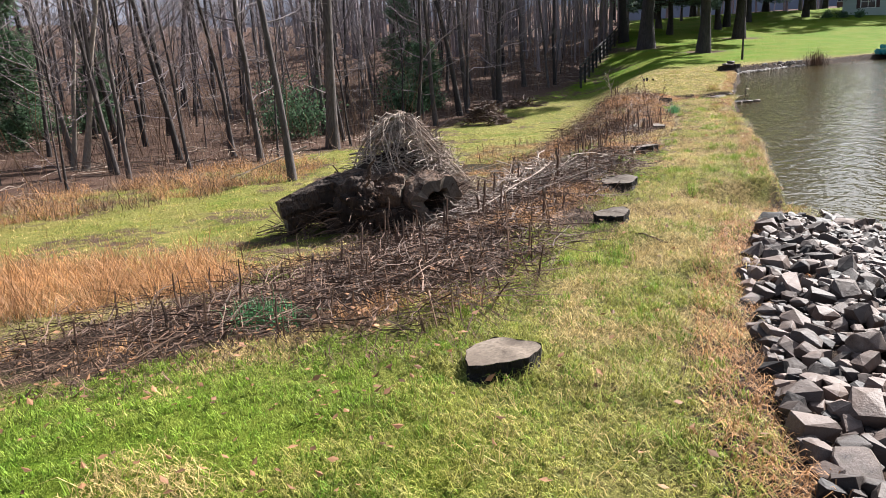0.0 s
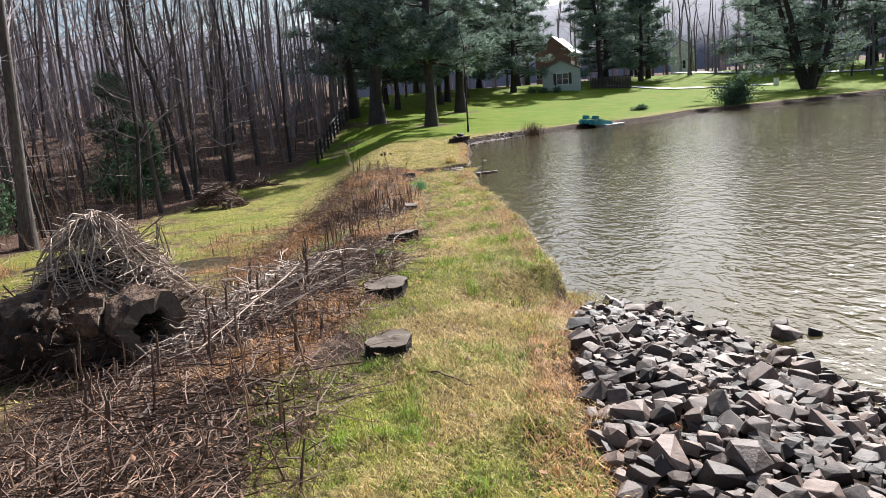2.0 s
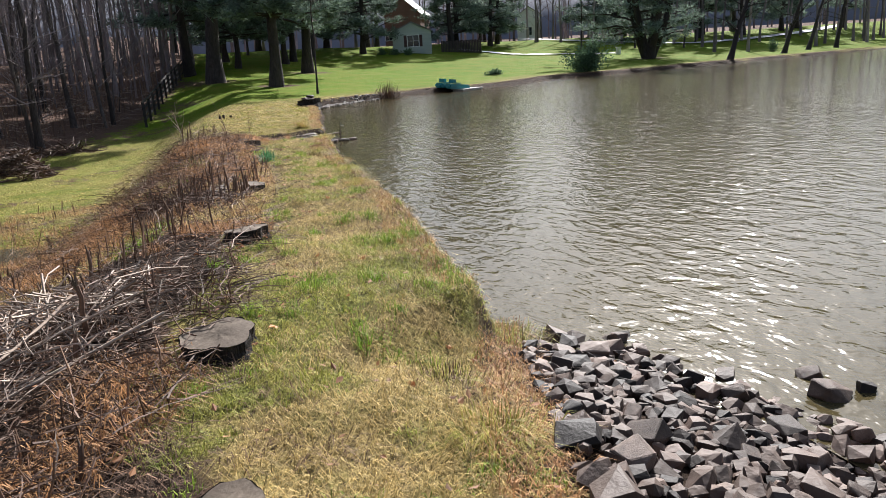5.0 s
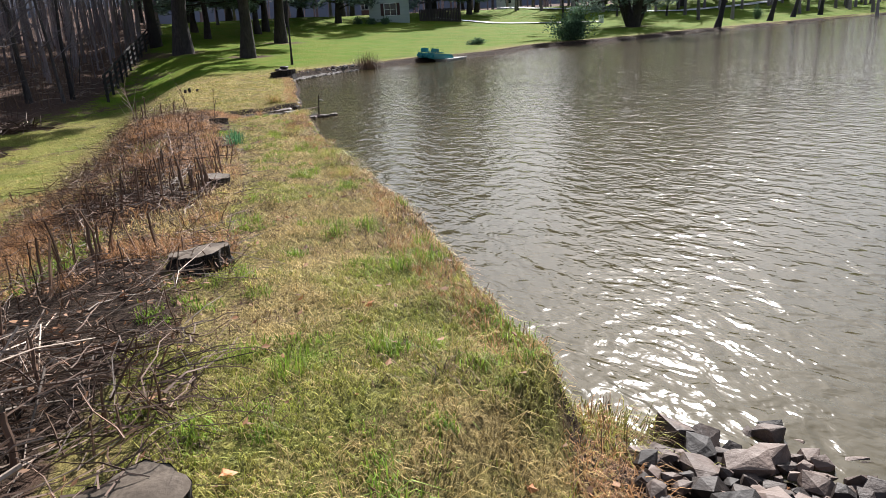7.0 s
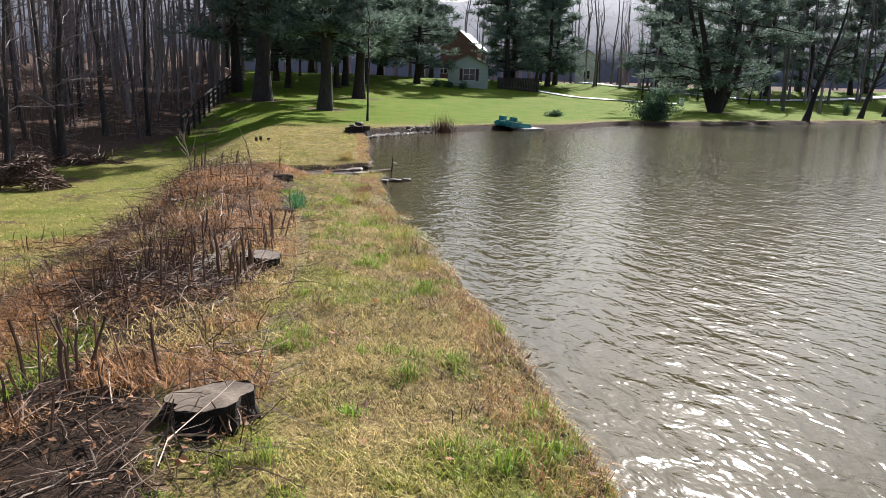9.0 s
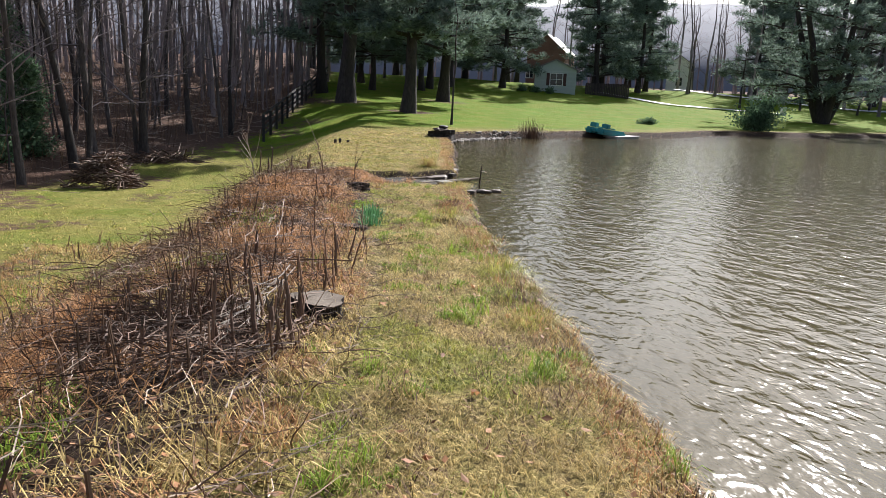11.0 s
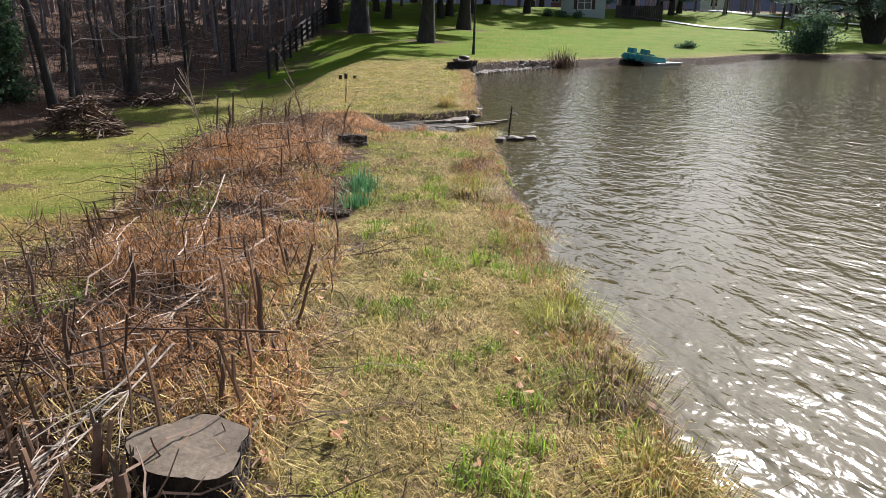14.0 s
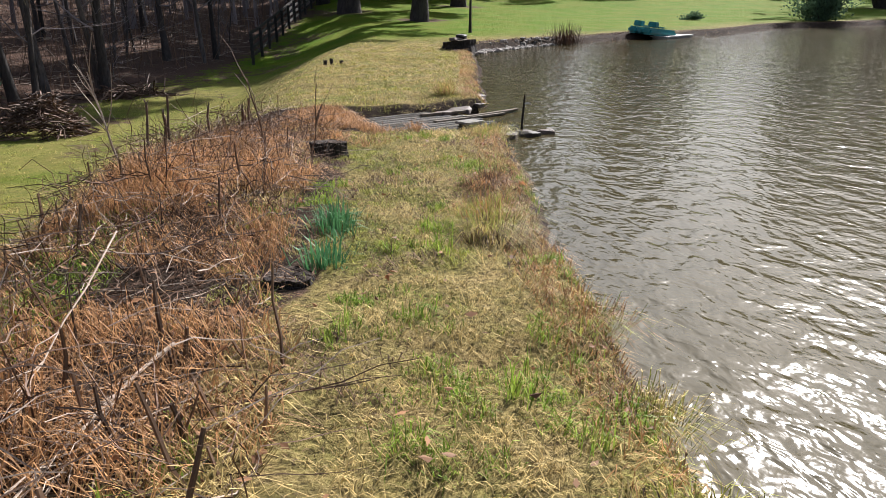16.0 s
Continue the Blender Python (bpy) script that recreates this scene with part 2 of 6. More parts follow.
def ground_material():
    m, nt, b = material("turf_and_litter")
    cover = nt.nodes.new("ShaderNodeAttribute")
    cover.attribute_name = "cover"
    sep = nt.nodes.new("ShaderNodeSeparateColor")
    nt.links.new(cover.outputs["Color"], sep.inputs[0])
    fine = noise_at(nt, 26, 6, 0.7, low=0.35, high=0.65)
    mid = noise_at(nt, 2.6, 6, 0.65, low=0.38, high=0.62)
    big = noise_at(nt, 0.45, 5, 0.6, low=0.4, high=0.6)
    green = mixed(nt, fine, (0.028, 0.034, 0.009), (0.19, 0.205, 0.042))
    straw = mixed(nt, fine, (0.055, 0.038, 0.018), (0.43, 0.32, 0.14))
    lawn = mixed(nt, fine, (0.052, 0.105, 0.005), (0.115, 0.190, 0.010))
    lawn = mixed(nt, big, lawn, (0.125, 0.155, 0.016))
    litter = mixed(nt, fine, (0.032, 0.02, 0.017), (0.14, 0.085, 0.066))
    litter = mixed(nt, mid, litter, (0.10, 0.064, 0.046))
    soil = mixed(nt, fine, (0.014, 0.010, 0.008), (0.062, 0.042, 0.030))
    turf = mixed(nt, cover.outputs["Alpha"], straw, green)
    turf = mixed(nt, mid, turf, mixed(nt, 0.5, green, straw))
    turf = mixed(nt, sep.outputs[2], turf, lawn)
    edge = node(nt, "ShaderNodeMath")
    edge.operation = "MULTIPLY_ADD"
    nt.links.new(mid, edge.inputs[0])
    edge.inputs[1].default_value = 0.5
    nt.links.new(sep.outputs[0], edge.inputs[2])
    step = node(nt, "ShaderNodeMapRange", From_Min=0.55, From_Max=0.85)
    nt.links.new(edge.outputs[0], step.inputs["Value"])
    col = mixed(nt, step.outputs[0], turf, litter)
    edge2 = node(nt, "ShaderNodeMath")
    edge2.operation = "MULTIPLY_ADD"
    nt.links.new(fine, edge2.inputs[0])
    edge2.inputs[1].default_value = 0.35
    nt.links.new(sep.outputs[1], edge2.inputs[2])
    step2 = node(nt, "ShaderNodeMapRange", From_Min=0.5, From_Max=0.8)
    nt.links.new(edge2.outputs[0], step2.inputs["Value"])
    col = mixed(nt, step2.outputs[0], col, soil)
    nt.links.new(col, b.inputs["Base Color"])
    b.inputs["Roughness"].default_value = 0.9
    b.inputs["Specular IOR Level"].default_value = 0.05
    bumped(nt, fine, 0.7, 0.03, b)
    return m


WAVE = -8.0


def water_material():
    m, nt, b = material("muddy_rippled_water")
    cloud = noise_at(nt, 0.12, 3, 0.5, low=0.3, high=0.7)
    nt.links.new(mixed(nt, cloud, (0.048, 0.038, 0.017), (0.066, 0.053, 0.026)), b.inputs["Base Color"])
    b.inputs["Roughness"].default_value = 0.09
    b.inputs["IOR"].default_value = 1.33
    geo = nt.nodes.new("ShaderNodeNewGeometry")
    heights = []
    for scale, turn, sx, amount in ((2.5, WAVE, 1.7, 0.26), (5.4, WAVE + 12, 1.6, 0.09), (10.0, WAVE - 14, 1.5, 0.025)):
        mp = nt.nodes.new("ShaderNodeMapping")
        mp.inputs["Rotation"].default_value = (0, 0, radians(turn))
        mp.vector_type = "TEXTURE"
        mp.inputs["Scale"].default_value = (1 / (scale * sx), 1 / scale, 1)
        nt.links.new(geo.outputs["Position"], mp.inputs["Vector"])
        n = node(nt, "ShaderNodeTexNoise", Scale=1.0, Detail=2.0, Roughness=0.5, Distortion=0.5)
        nt.links.new(mp.outputs[0], n.inputs["Vector"])
        mul = node(nt, "ShaderNodeMath")
        mul.operation = "MULTIPLY"
        mul.inputs[1].default_value = amount
        nt.links.new(n.outputs[0], mul.inputs[0])
        heights.append(mul.outputs[0])
    total = heights[0]
    for h in heights[1:]:
        add = node(nt, "ShaderNodeMath")
        nt.links.new(total, add.inputs[0])
        nt.links.new(h, add.inputs[1])
        total = add.outputs[0]
    bumped(nt, total, 0.85, 0.155, b)
    return m


def pane_material():
    m, nt, b = material("window_glass")
    b.inputs["Base Color"].default_value = (0.02, 0.025, 0.03, 1)
    b.inputs["Roughness"].default_value = 0.05
    return m


# grey of the bare ridge woods, with bluish distance haze mixed into the colour
HAZED_RIDGE = surface("hazed_leafless_ridge", (0.105, 0.112, 0.14), (0.165, 0.172, 0.205), (0.13, 0.138, 0.168), big=0.05, fine=0.2, rough=0.95, bump=0.1, depth=0.5, stretch=(1, 1, 0.3), vary=0.02)
GROUND, WATER, PANE = ground_material(), water_material(), pane_material()


# ---- mesh tools ----
def rng_of(seed):
    return np.random.default_rng(seed)


def mesh_of(name, verts, quads=None, tris=None, mats=(), index=None, smooth=False):
    verts = np.asarray(verts, np.float32).reshape(-1, 3)
    q = np.zeros((0, 4), np.int32) if quads is None else np.asarray(quads, np.int32).reshape(-1, 4)
    t = np.zeros((0, 3), np.int32) if tris is None else np.asarray(tris, np.int32).reshape(-1, 3)
    me = bpy.data.meshes.new(name)
    me.vertices.add(len(verts))
    me.vertices.foreach_set("co", verts.ravel())
    me.loops.add(4 * len(q) + 3 * len(t))
    me.loops.foreach_set("vertex_index", np.concatenate([q.ravel(), t.ravel()]))
    me.polygons.add(len(q) + len(t))
    me.polygons.foreach_set("loop_start", np.concatenate([np.arange(len(q)) * 4, 4 * len(q) + np.arange(len(t)) * 3]).astype(np.int32))
    for m in mats:
        me.materials.append(m)
    if index is not None:
        me.polygons.foreach_set("material_index", np.asarray(index, np.int32))
    me.polygons.foreach_set("use_smooth", np.full(len(q) + len(t), smooth))
    me.update(calc_edges=True)
    return me


def join(bits):
    """Bits of (verts, quads, tris) as one."""
    vs, qs, ts, at = [], [], [], 0
    for v, q, t in bits:
        vs.append(v)
        qs.append(np.asarray(q, np.int64).reshape(-1, 4) + at)
        ts.append(np.asarray(t, np.int64).reshape(-1, 3) + at)
        at += len(v)
    return np.concatenate(vs), np.concatenate(qs), np.concatenate(ts)


def unit(v):
    return v / np.maximum(np.linalg.norm(v, axis=-1, keepdims=True), 1e-9)


def tubes(paths, radii, k=5, cap=False):
    """Tubes along paths (P, S, 3) with radii (P, S)."""
    paths, radii = np.asarray(paths, float), np.asarray(radii, float)
    p, s, _ = paths.shape
    tan = unit(np.gradient(paths, axis=1))
    ref = np.where(np.abs(tan[..., 2:]) > 0.8, np.array([1.0, 0.0, 0.0]), np.array([0.0, 0.0, 1.0]))
    ref = np.repeat(ref[:, :1], s, axis=1)
    n = unit(np.cross(tan, ref))
    b = np.cross(tan, n)
    a = np.arange(k) * 2 * np.pi / k
    ring = np.cos(a)[:, None] * n[:, :, None] + np.sin(a)[:, None] * b[:, :, None]
    v = (paths[:, :, None] + radii[:, :, None, None] * ring).reshape(-1, 3)
    base = (np.arange(p) * s * k)[:, None, None] + (np.arange(s - 1) * k)[None, :, None]
    i, j = np.arange(k), (np.arange(k) + 1) % k
    q = np.stack([base + i, base + j, base + k + j, base + k + i], -1).reshape(-1, 4)
    t = np.zeros((0, 3), np.int64)
    if cap:
        ends = []
        for first in (np.arange(p) * s * k, np.arange(p) * s * k + (s - 1) * k):
            for x in range(1, k - 1):
                ends.append(np.stack([first, first + x, first + x + 1], -1))
        t = np.concatenate(ends)
    return v, q, t


def blades(at, height, width, way, lean, curl=0.5):
    """Grass blades at (N, 3): two joints each, leaning along way (N, 2)."""
    n = len(at)
    height, width, lean = (np.broadcast_to(np.asarray(x, float), (n,)) for x in (height, width, lean))
    d = np.concatenate([way, np.zeros((n, 1))], 1)
    side = np.stack([-way[:, 1], way[:, 0], np.zeros(n)], 1) * (width / 2)[:, None]
    up = np.array([0, 0, 1.0])
    mid = at + d * (height * lean * 0.4)[:, None] + up * (height * (1 - 0.3 * lean) * 0.6)[:, None]
    tip = at + d * (height * lean)[:, None] + up * (height * np.maximum(1 - lean * (0.5 + curl * 0.5), 0.12))[:, None]
    v = np.stack([at - side, at + side, mid + side * 0.8, mid - side * 0.8, tip], 1).reshape(-1, 3)
    o = np.arange(n)[:, None] * 5
    return v, o + np.array([0, 1, 2, 3]), o + np.array([3, 2, 4])


def part(name, data, mats, parent=None, label="", smooth=False, kind=""):
    """One mesh object out of (verts, quads, tris) or a mesh, under a thing or a part."""
    me = data if isinstance(data, bpy.types.Mesh) else mesh_of(name, data[0], data[1], data[2], mats if isinstance(mats, (list, tuple)) else [mats], smooth=smooth)
    ob = new(name, me)
    ob.parent = parent
    return tagged(ob, label, kind=kind)


def thing(name, label, category, at=(0, 0, 0), turn=0.0, group="", size=1.0):
    ob = new(name)
    ob.empty_display_size = 0.1
    ob.matrix_basis = pose(*at, 0, 0, turn) @ Matrix.Scale(size, 4)
    return tagged(ob, label, category, group)


def box(x0, y0, z0, x1, y1, z1):
    v = np.array([(x, y, z) for z in (z0, z1) for x, y in ((x0, y0), (x1, y0), (x1, y1), (x0, y1))], float)
    q = np.array([(3, 2, 1, 0), (4, 5, 6, 7), (0, 1, 5, 4), (1, 2, 6, 5), (2, 3, 7, 6), (3, 0, 4, 7)])
    return v, q, np.zeros((0, 3), int)


def bevelled(name, bits, mats, parent, label="", width=0.02):
    """A part out of boxes with rounded edges."""
    bm = bmesh.new()
    for v, q, t in bits:
        vs = [bm.verts.new(p) for p in v]
        for f in q:
            bm.faces.new([vs[i] for i in f])
    bmesh.ops.bevel(bm, geom=bm.edges[:], offset=width, segments=2, affect="EDGES")
    me = bpy.data.meshes.new(name)
    bm.to_mesh(me)
    bm.free()
    me.materials.append(mats)
    return part(name, me, mats, parent, label)


# ---- lie of the land ----
WATERLINE = -0.5
SHORE = np.array([(5.3, -60), (5.1, -5), (5.1, 3), (5.2, 6.2), (5.4, 7.3), (5.25, 8.2), (5.35, 8.95), (4.95, 9.4), (4.65, 9.6), (4.75, 10.2), (4.98, 11.0), (5.28, 12.1), (5.98, 13.7), (6.40, 15.4),
    (7.02, 17.4), (7.46, 18.9), (7.86, 20.4), (8.68, 22.7), (9.36, 24.5), (9.9, 26.0), (10.9, 28.7), (12.2, 32.4), (13.3, 35.0), (15.6, 41.2), (16.8, 44.2), (21, 46.2), (27, 48.4), (33, 49.2),
    (42, 54.4), (50, 54.2), (62, 57.5), (79, 60), (110, 66), (150, 60), (160, 0), (120, -60), (40, -75)], float)


def grid_noise(x, y, scale, seed=0):
    """Smooth value noise, 0 to 1."""
    table = rng_of(seed).random((256, 256))
    x, y = np.asarray(x, float) * scale + 1000.3, np.asarray(y, float) * scale + 1000.7
    i, j = np.floor(x).astype(int), np.floor(y).astype(int)
    u, v = x - i, y - j
    u, v = u * u * (3 - 2 * u), v * v * (3 - 2 * v)
    g = lambda a, b: table[a % 256, b % 256]  # noqa: E731
    return (g(i, j) * (1 - u) + g(i + 1, j) * u) * (1 - v) + (g(i, j + 1) * (1 - u) + g(i + 1, j + 1) * u) * v


def to_line(x, y, line, closed=False):
    """The distance to a broken line, and which side (positive: to its right, or outside a loop that runs clockwise)."""
    pts = np.asarray(line, float)
    a, b = (pts, np.roll(pts, -1, 0)) if closed else (pts[:-1], pts[1:])
    best, sign = np.full(np.shape(x), 1e9), np.ones(np.shape(x))
    inside = np.zeros(np.shape(x), bool)
    for (ax, ay), (bx, by) in zip(a, b):
        ex, ey = bx - ax, by - ay
        t = np.clip(((x - ax) * ex + (y - ay) * ey) / (ex * ex + ey * ey), 0, 1)
        d = np.hypot(x - ax - t * ex, y - ay - t * ey)
        side = np.where((x - ax) * ey - (y - ay) * ex > 0, 1.0, -1.0)
        sign = np.where(d < best - 1e-9, side, sign)
        best = np.minimum(best, d)
        if closed:
            cross = (ay > y) != (by > y)
            inside ^= cross & (x < ax + (y - ay) * ex / (ey if abs(ey) > 1e-9 else 1e-9))
    return (np.where(inside, -best, best)) if closed else sign * best


EDGE = [(-2.2, -40), (-1.4, -3), (-0.2, 3.0), (1.45, 7.2), (3.2, 12.7), (4.5, 16.4), (5.6, 20.2), (6.5, 23.4), (7.6, 26.4), (8.6, 31), (10.3, 37), (13.0, 44), (16.5, 52), (19, 60), (20.5, 75), (24, 200)]
WOODS = [(-30, -40), (-22, 5), (-13, 17), (-9.2, 21.5), (-7.5, 25.5), (-5, 30), (-2.5, 34), (0.2, 42.5), (3, 47.5), (6, 52), (8.6, 55.5), (12.0, 64), (16.2, 76), (20.5, 90), (26, 110), (34, 150)]


ROCKLINE = [(1.1, -3), (1.35, 2.0), (1.68, 3.6), (2.22, 5.4), (3.05, 7.1), (3.75, 8.3), (4.4, 9.3), (4.7, 9.7)]


def smoothstep(a, b, x):
    t = np.clip((x - a) / (b - a), 0, 1)
    return t * t * (3 - 2 * t)


def lawn_height(x, y):
    d = np.maximum(to_line(x, y, SHORE, True), 0)
    d = np.minimum(d, 51.0) + 0.02 * np.maximum(d - 51.0, 0)
    return np.minimum(-0.26 + 0.010 * d + 0.00135 * d * d, -0.26 + 0.11 * d)


def height(x, y):
    """The ground's height."""
    x, y = np.asarray(x, float), np.asarray(y, float)
    crest = np.interp(y, [-40, 2, 6, 19, 24, 25.8, 26.5, 28.9, 29.3, 33, 45], [0.3, 0.2, 0.15, -0.14, -0.2, -0.3, -0.66, -0.66, -0.36, -0.31, -0.2])
    crest = np.where((y > 25.8) & (y < 29.3), crest + (-0.28 - crest) * smoothstep(8.4, 7.7, x), crest)
    north = smoothstep(40, 56, y + 0.15 * x)
    crest = crest * (1 - north) + lawn_height(x, y) * north
    meadow = np.interp(y, [-40, 0, 4, 6, 8, 10.5, 16, 24, 32, 42, 56, 70, 100], [-0.2, 0.05, -0.03, -0.22, -0.5, -0.78, -1.1, -1.5, -1.9, -2.25, -1.5, -0.2, 1.4])
    left = -to_line(x, y, EDGE)
    run = np.interp(y, [-10, 3, 10, 24, 40, 60], [7, 4.5, 3.2, 3.8, 5.5, 8])
    z = crest + (np.minimum(meadow, crest) - crest) * smoothstep(0.15, 1.0, left / run)
    z = z + 0.36 * np.exp(-(((left - 1.35) / 0.75) ** 2) - ((y - 23.2) / 2.3) ** 2) + 0.22 * np.exp(-(((left - 2.0) / 0.9) ** 2) - ((y - 18.6) / 1.5) ** 2)
    wood = -to_line(x, y, WOODS)
    z = z + np.where(wood > 0, 0.085 * np.minimum(wood, 90), 0)
    d = to_line(x, y, SHORE, True) + 0.26 * (grid_noise(x, y, 1.5, 19) - 0.5) * smoothstep(9.6, 10.4, y)
    rocky = smoothstep(10.0, 8.8, y)
    lip = np.where(d > 0, smoothstep(0, 1, d / (0.26 + 2.29 * rocky)), 0)
    bank = WATERLINE - 0.03 + np.where(d < 0, np.maximum(0.45 * d, -1.5), 0)
    z = bank + (z - bank) * np.where(d > 0, lip, 0)
    z = z - 0.16 * np.exp(-(((x - 0.2) / 1.9) ** 2 + ((y - 20.6) / 1.3) ** 2) ** 2)
    rough = (grid_noise(x, y, 1.3, 3) - 0.5) * 0.07 + (grid_noise(x, y, 3.2, 4) - 0.5) * 0.06
    rough += (grid_noise(x, y, 0.15, 5) - 0.5) * 1.2 * smoothstep(2, 14, wood)
    return z + rough * np.where(d > 0, smoothstep(0, 0.4, d), 0.0) * np.where((y > 25.8) & (y < 29) & (x > 6), 0.2, 1)


def hz(x, y):
    return float(height(np.array([x]), np.array([y]))[0])


def spread(lo, hi, near_lo, near_hi, step, grow):
    mid = list(np.arange(near_lo, near_hi, step))
    s, p = step, mid[-1]
    while p < hi:
        s *= grow
        p += s
        mid.append(p)
    s, p, pre = step, mid[0], []
    while p > lo:
        s *= grow
        p -= s
        pre.append(p)
    return np.array(pre[::-1] + mid)


def green_share(x, y):
    """How green, against straw, the turf is."""
    n = grid_noise(x, y, 0.8, 51) * 0.45 + grid_noise(x, y, 2.1, 52) * 0.35 + grid_noise(x, y, 5.5, 53) * 0.2
    return smoothstep(0.46, 0.72, n + 0.12 * smoothstep(7, 4, y) + 0.22 * smoothstep(5.5, 3.5, y) * smoothstep(1.5, -0.3, x))


gx, gy = spread(-900, 900, -7, 11, 0.13, 1.09), spread(-700, 1200, -1, 31, 0.13, 1.07)
X, Y = np.meshgrid(gx, gy)
Z = height(X, Y)
far_lift = smoothstep(160, 420, np.hypot(X, Y - 20))
Z = Z * (1 - far_lift) + (6 + 9 * grid_noise(X, Y, 0.006, 9)) * far_lift
nx, ny = len(gx), len(gy)
ids = np.arange(nx * ny).reshape(ny, nx)
ground_mesh = mesh_of("ground", np.stack([X, Y, Z], -1).reshape(-1, 3), np.stack([ids[:-1, :-1], ids[:-1, 1:], ids[1:, 1:], ids[1:, :-1]], -1).reshape(-1, 4), None, [GROUND], smooth=True)
D_SHORE, D_WOODS, D_EDGE = to_line(X, Y, SHORE, True), -to_line(X, Y, WOODS), -to_line(X, Y, EDGE)
litter = smoothstep(-1.5, 1.5, D_WOODS)
slope_brush = smoothstep(0.0, 0.5, D_EDGE + 0.38 * smoothstep(8, 13, Y) + 0.9 * grid_noise(X, Y, 0.8, 33) - 0.5) * smoothstep(4.6, 3.4, D_EDGE) * smoothstep(4.0, 6.5, Y - 0.25 * np.minimum(X, 0)) * smoothstep(27, 24, Y)
litter = np.maximum(litter, slope_brush)
soil = np.maximum(np.maximum(0.85 * slope_brush, 0.40 * smoothstep(0.55, 0.8, grid_noise(X, Y, 2.6, 13) * 0.6 + grid_noise(X, Y, 0.9, 14) * 0.4)), smoothstep(0.45 + 1.3 * (Y > 43), 0.05 + 0.6 * (Y > 43), D_SHORE) * (Y > -50))
soil = np.maximum(soil, smoothstep(-0.45, 0.1, to_line(X, Y, ROCKLINE) + 0.25 * grid_noise(X, Y, 3.0, 17)) * (Y < 9.9) * (X < 6) * (Y > -20))
soil = np.maximum(soil, smoothstep(2.9, 2.3, D_SHORE) * smoothstep(9.9, 9.2, Y) * (X < 6) * smoothstep(-0.5, -0.1, to_line(X, Y, ROCKLINE)))
lawn = smoothstep(46, 54, Y + 0.12 * X) * smoothstep(0.6, 5.0, D_SHORE)
lawn = np.maximum(lawn, 0.4 * smoothstep(4, 5, D_EDGE) * (Y > 9))
litter = np.maximum(litter, 0.45 * smoothstep(3, 5, D_EDGE) * (Y > 7) * smoothstep(0.45, 0.75, grid_noise(X, Y, 0.5, 12)))
soil = np.maximum(soil, smoothstep(0.5, 0.1, np.abs(Y - 27.75) - 1.25) * (X > 6.5) * (X < 12))
far_wood = smoothstep(62, 80, D_SHORE + 8 * grid_noise(X, Y, 0.05, 8))
litter = np.maximum(litter, far_wood)
for px, py in ((20.9, 63.0), (17.9, 70.0), (28.9, 77.0), (15.2, 74.0), (73.0, 73.8)):
    litter = np.maximum(litter, 0.75 * smoothstep(3.6, 0.8, np.hypot(X - px, (Y - py) * 1.2)))
lawn = np.maximum(lawn, 0.8 * smoothstep(5.0, 3.0, Y) * smoothstep(1.0, -0.4, X))
cover = ground_mesh.color_attributes.new("cover", "FLOAT_COLOR", "POINT")
cover.data.foreach_set("color", np.stack([litter, soil, lawn, green_share(X, Y)], -1).astype(np.float32).ravel())
ground = tagged(new("ground", ground_mesh), "grassy earth dam and lawns with leaf-covered woodland floor", "ground", kind="structure")

# a leafless wooded ridge closes the view, coloured with its distance haze
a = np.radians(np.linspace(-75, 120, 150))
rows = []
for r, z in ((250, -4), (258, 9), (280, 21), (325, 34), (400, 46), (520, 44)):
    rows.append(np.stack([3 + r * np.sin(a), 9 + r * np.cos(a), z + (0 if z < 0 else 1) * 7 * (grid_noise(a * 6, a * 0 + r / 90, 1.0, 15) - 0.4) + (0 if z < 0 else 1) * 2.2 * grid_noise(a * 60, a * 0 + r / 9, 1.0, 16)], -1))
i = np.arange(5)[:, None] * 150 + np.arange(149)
ridge = mesh_of("backdrop", np.concatenate(rows), np.stack([i, i + 1, i + 151, i + 150], -1).reshape(-1, 4), None, [HAZED_RIDGE], smooth=True)
tagged(new("backdrop", ridge), "far ridge of grey leafless woods, bluish haze put into its colour", "hill", kind="structure")

# the pond, reaching a little under its banks
bm = bmesh.new()
out = []
for i, (px, py) in enumerate(SHORE):
    a, b = SHORE[i - 1], SHORE[(i + 1) % len(SHORE)]
    n = np.array([-(b - a)[1], (b - a)[0]])
    out.append((px + 0.3 * n[0] / np.linalg.norm(n), py + 0.3 * n[1] / np.linalg.norm(n)))
f = bm.faces.new([bm.verts.new((px, py, WATERLINE)) for px, py in out])
bmesh.ops.triangulate(bm, faces=[f])
bmesh.ops.recalc_face_normals(bm, faces=bm.faces[:])
pond_mesh = bpy.data.meshes.new("water")
bm.to_mesh(pond_mesh)
bm.free()
pond_mesh.materials.append(WATER)
tagged(new("water", pond_mesh), "muddy brown pond water with wind ripples", "water", kind="structure")


# ---- trees ----
def curve_paths(start, way, length, steps, droop, wobble, rng):
    """Paths (P, S, 3) from start along way, bending by droop (metres per metre squared; minus: down)."""
    n = len(start)
    s = np.linspace(0, 1, steps)[None, :, None]
    p = start[:, None] + way[:, None] * length[:, None, None] * s
    p[..., 2] += droop * (length[:, None] * s[..., 0]) ** 2
    j = np.cumsum(rng.normal(0, 1, (n, steps, 3)), 1) * wobble * length[:, None, None]
    j -= j[:, :1]
    return p + j


def ways(n, low, high, rng):
    az, el = rng.uniform(0, 2 * np.pi, n), np.radians(rng.uniform(low, high, n))
    return np.stack([np.cos(az) * np.cos(el), np.sin(az) * np.cos(el), np.sin(el)], -1)


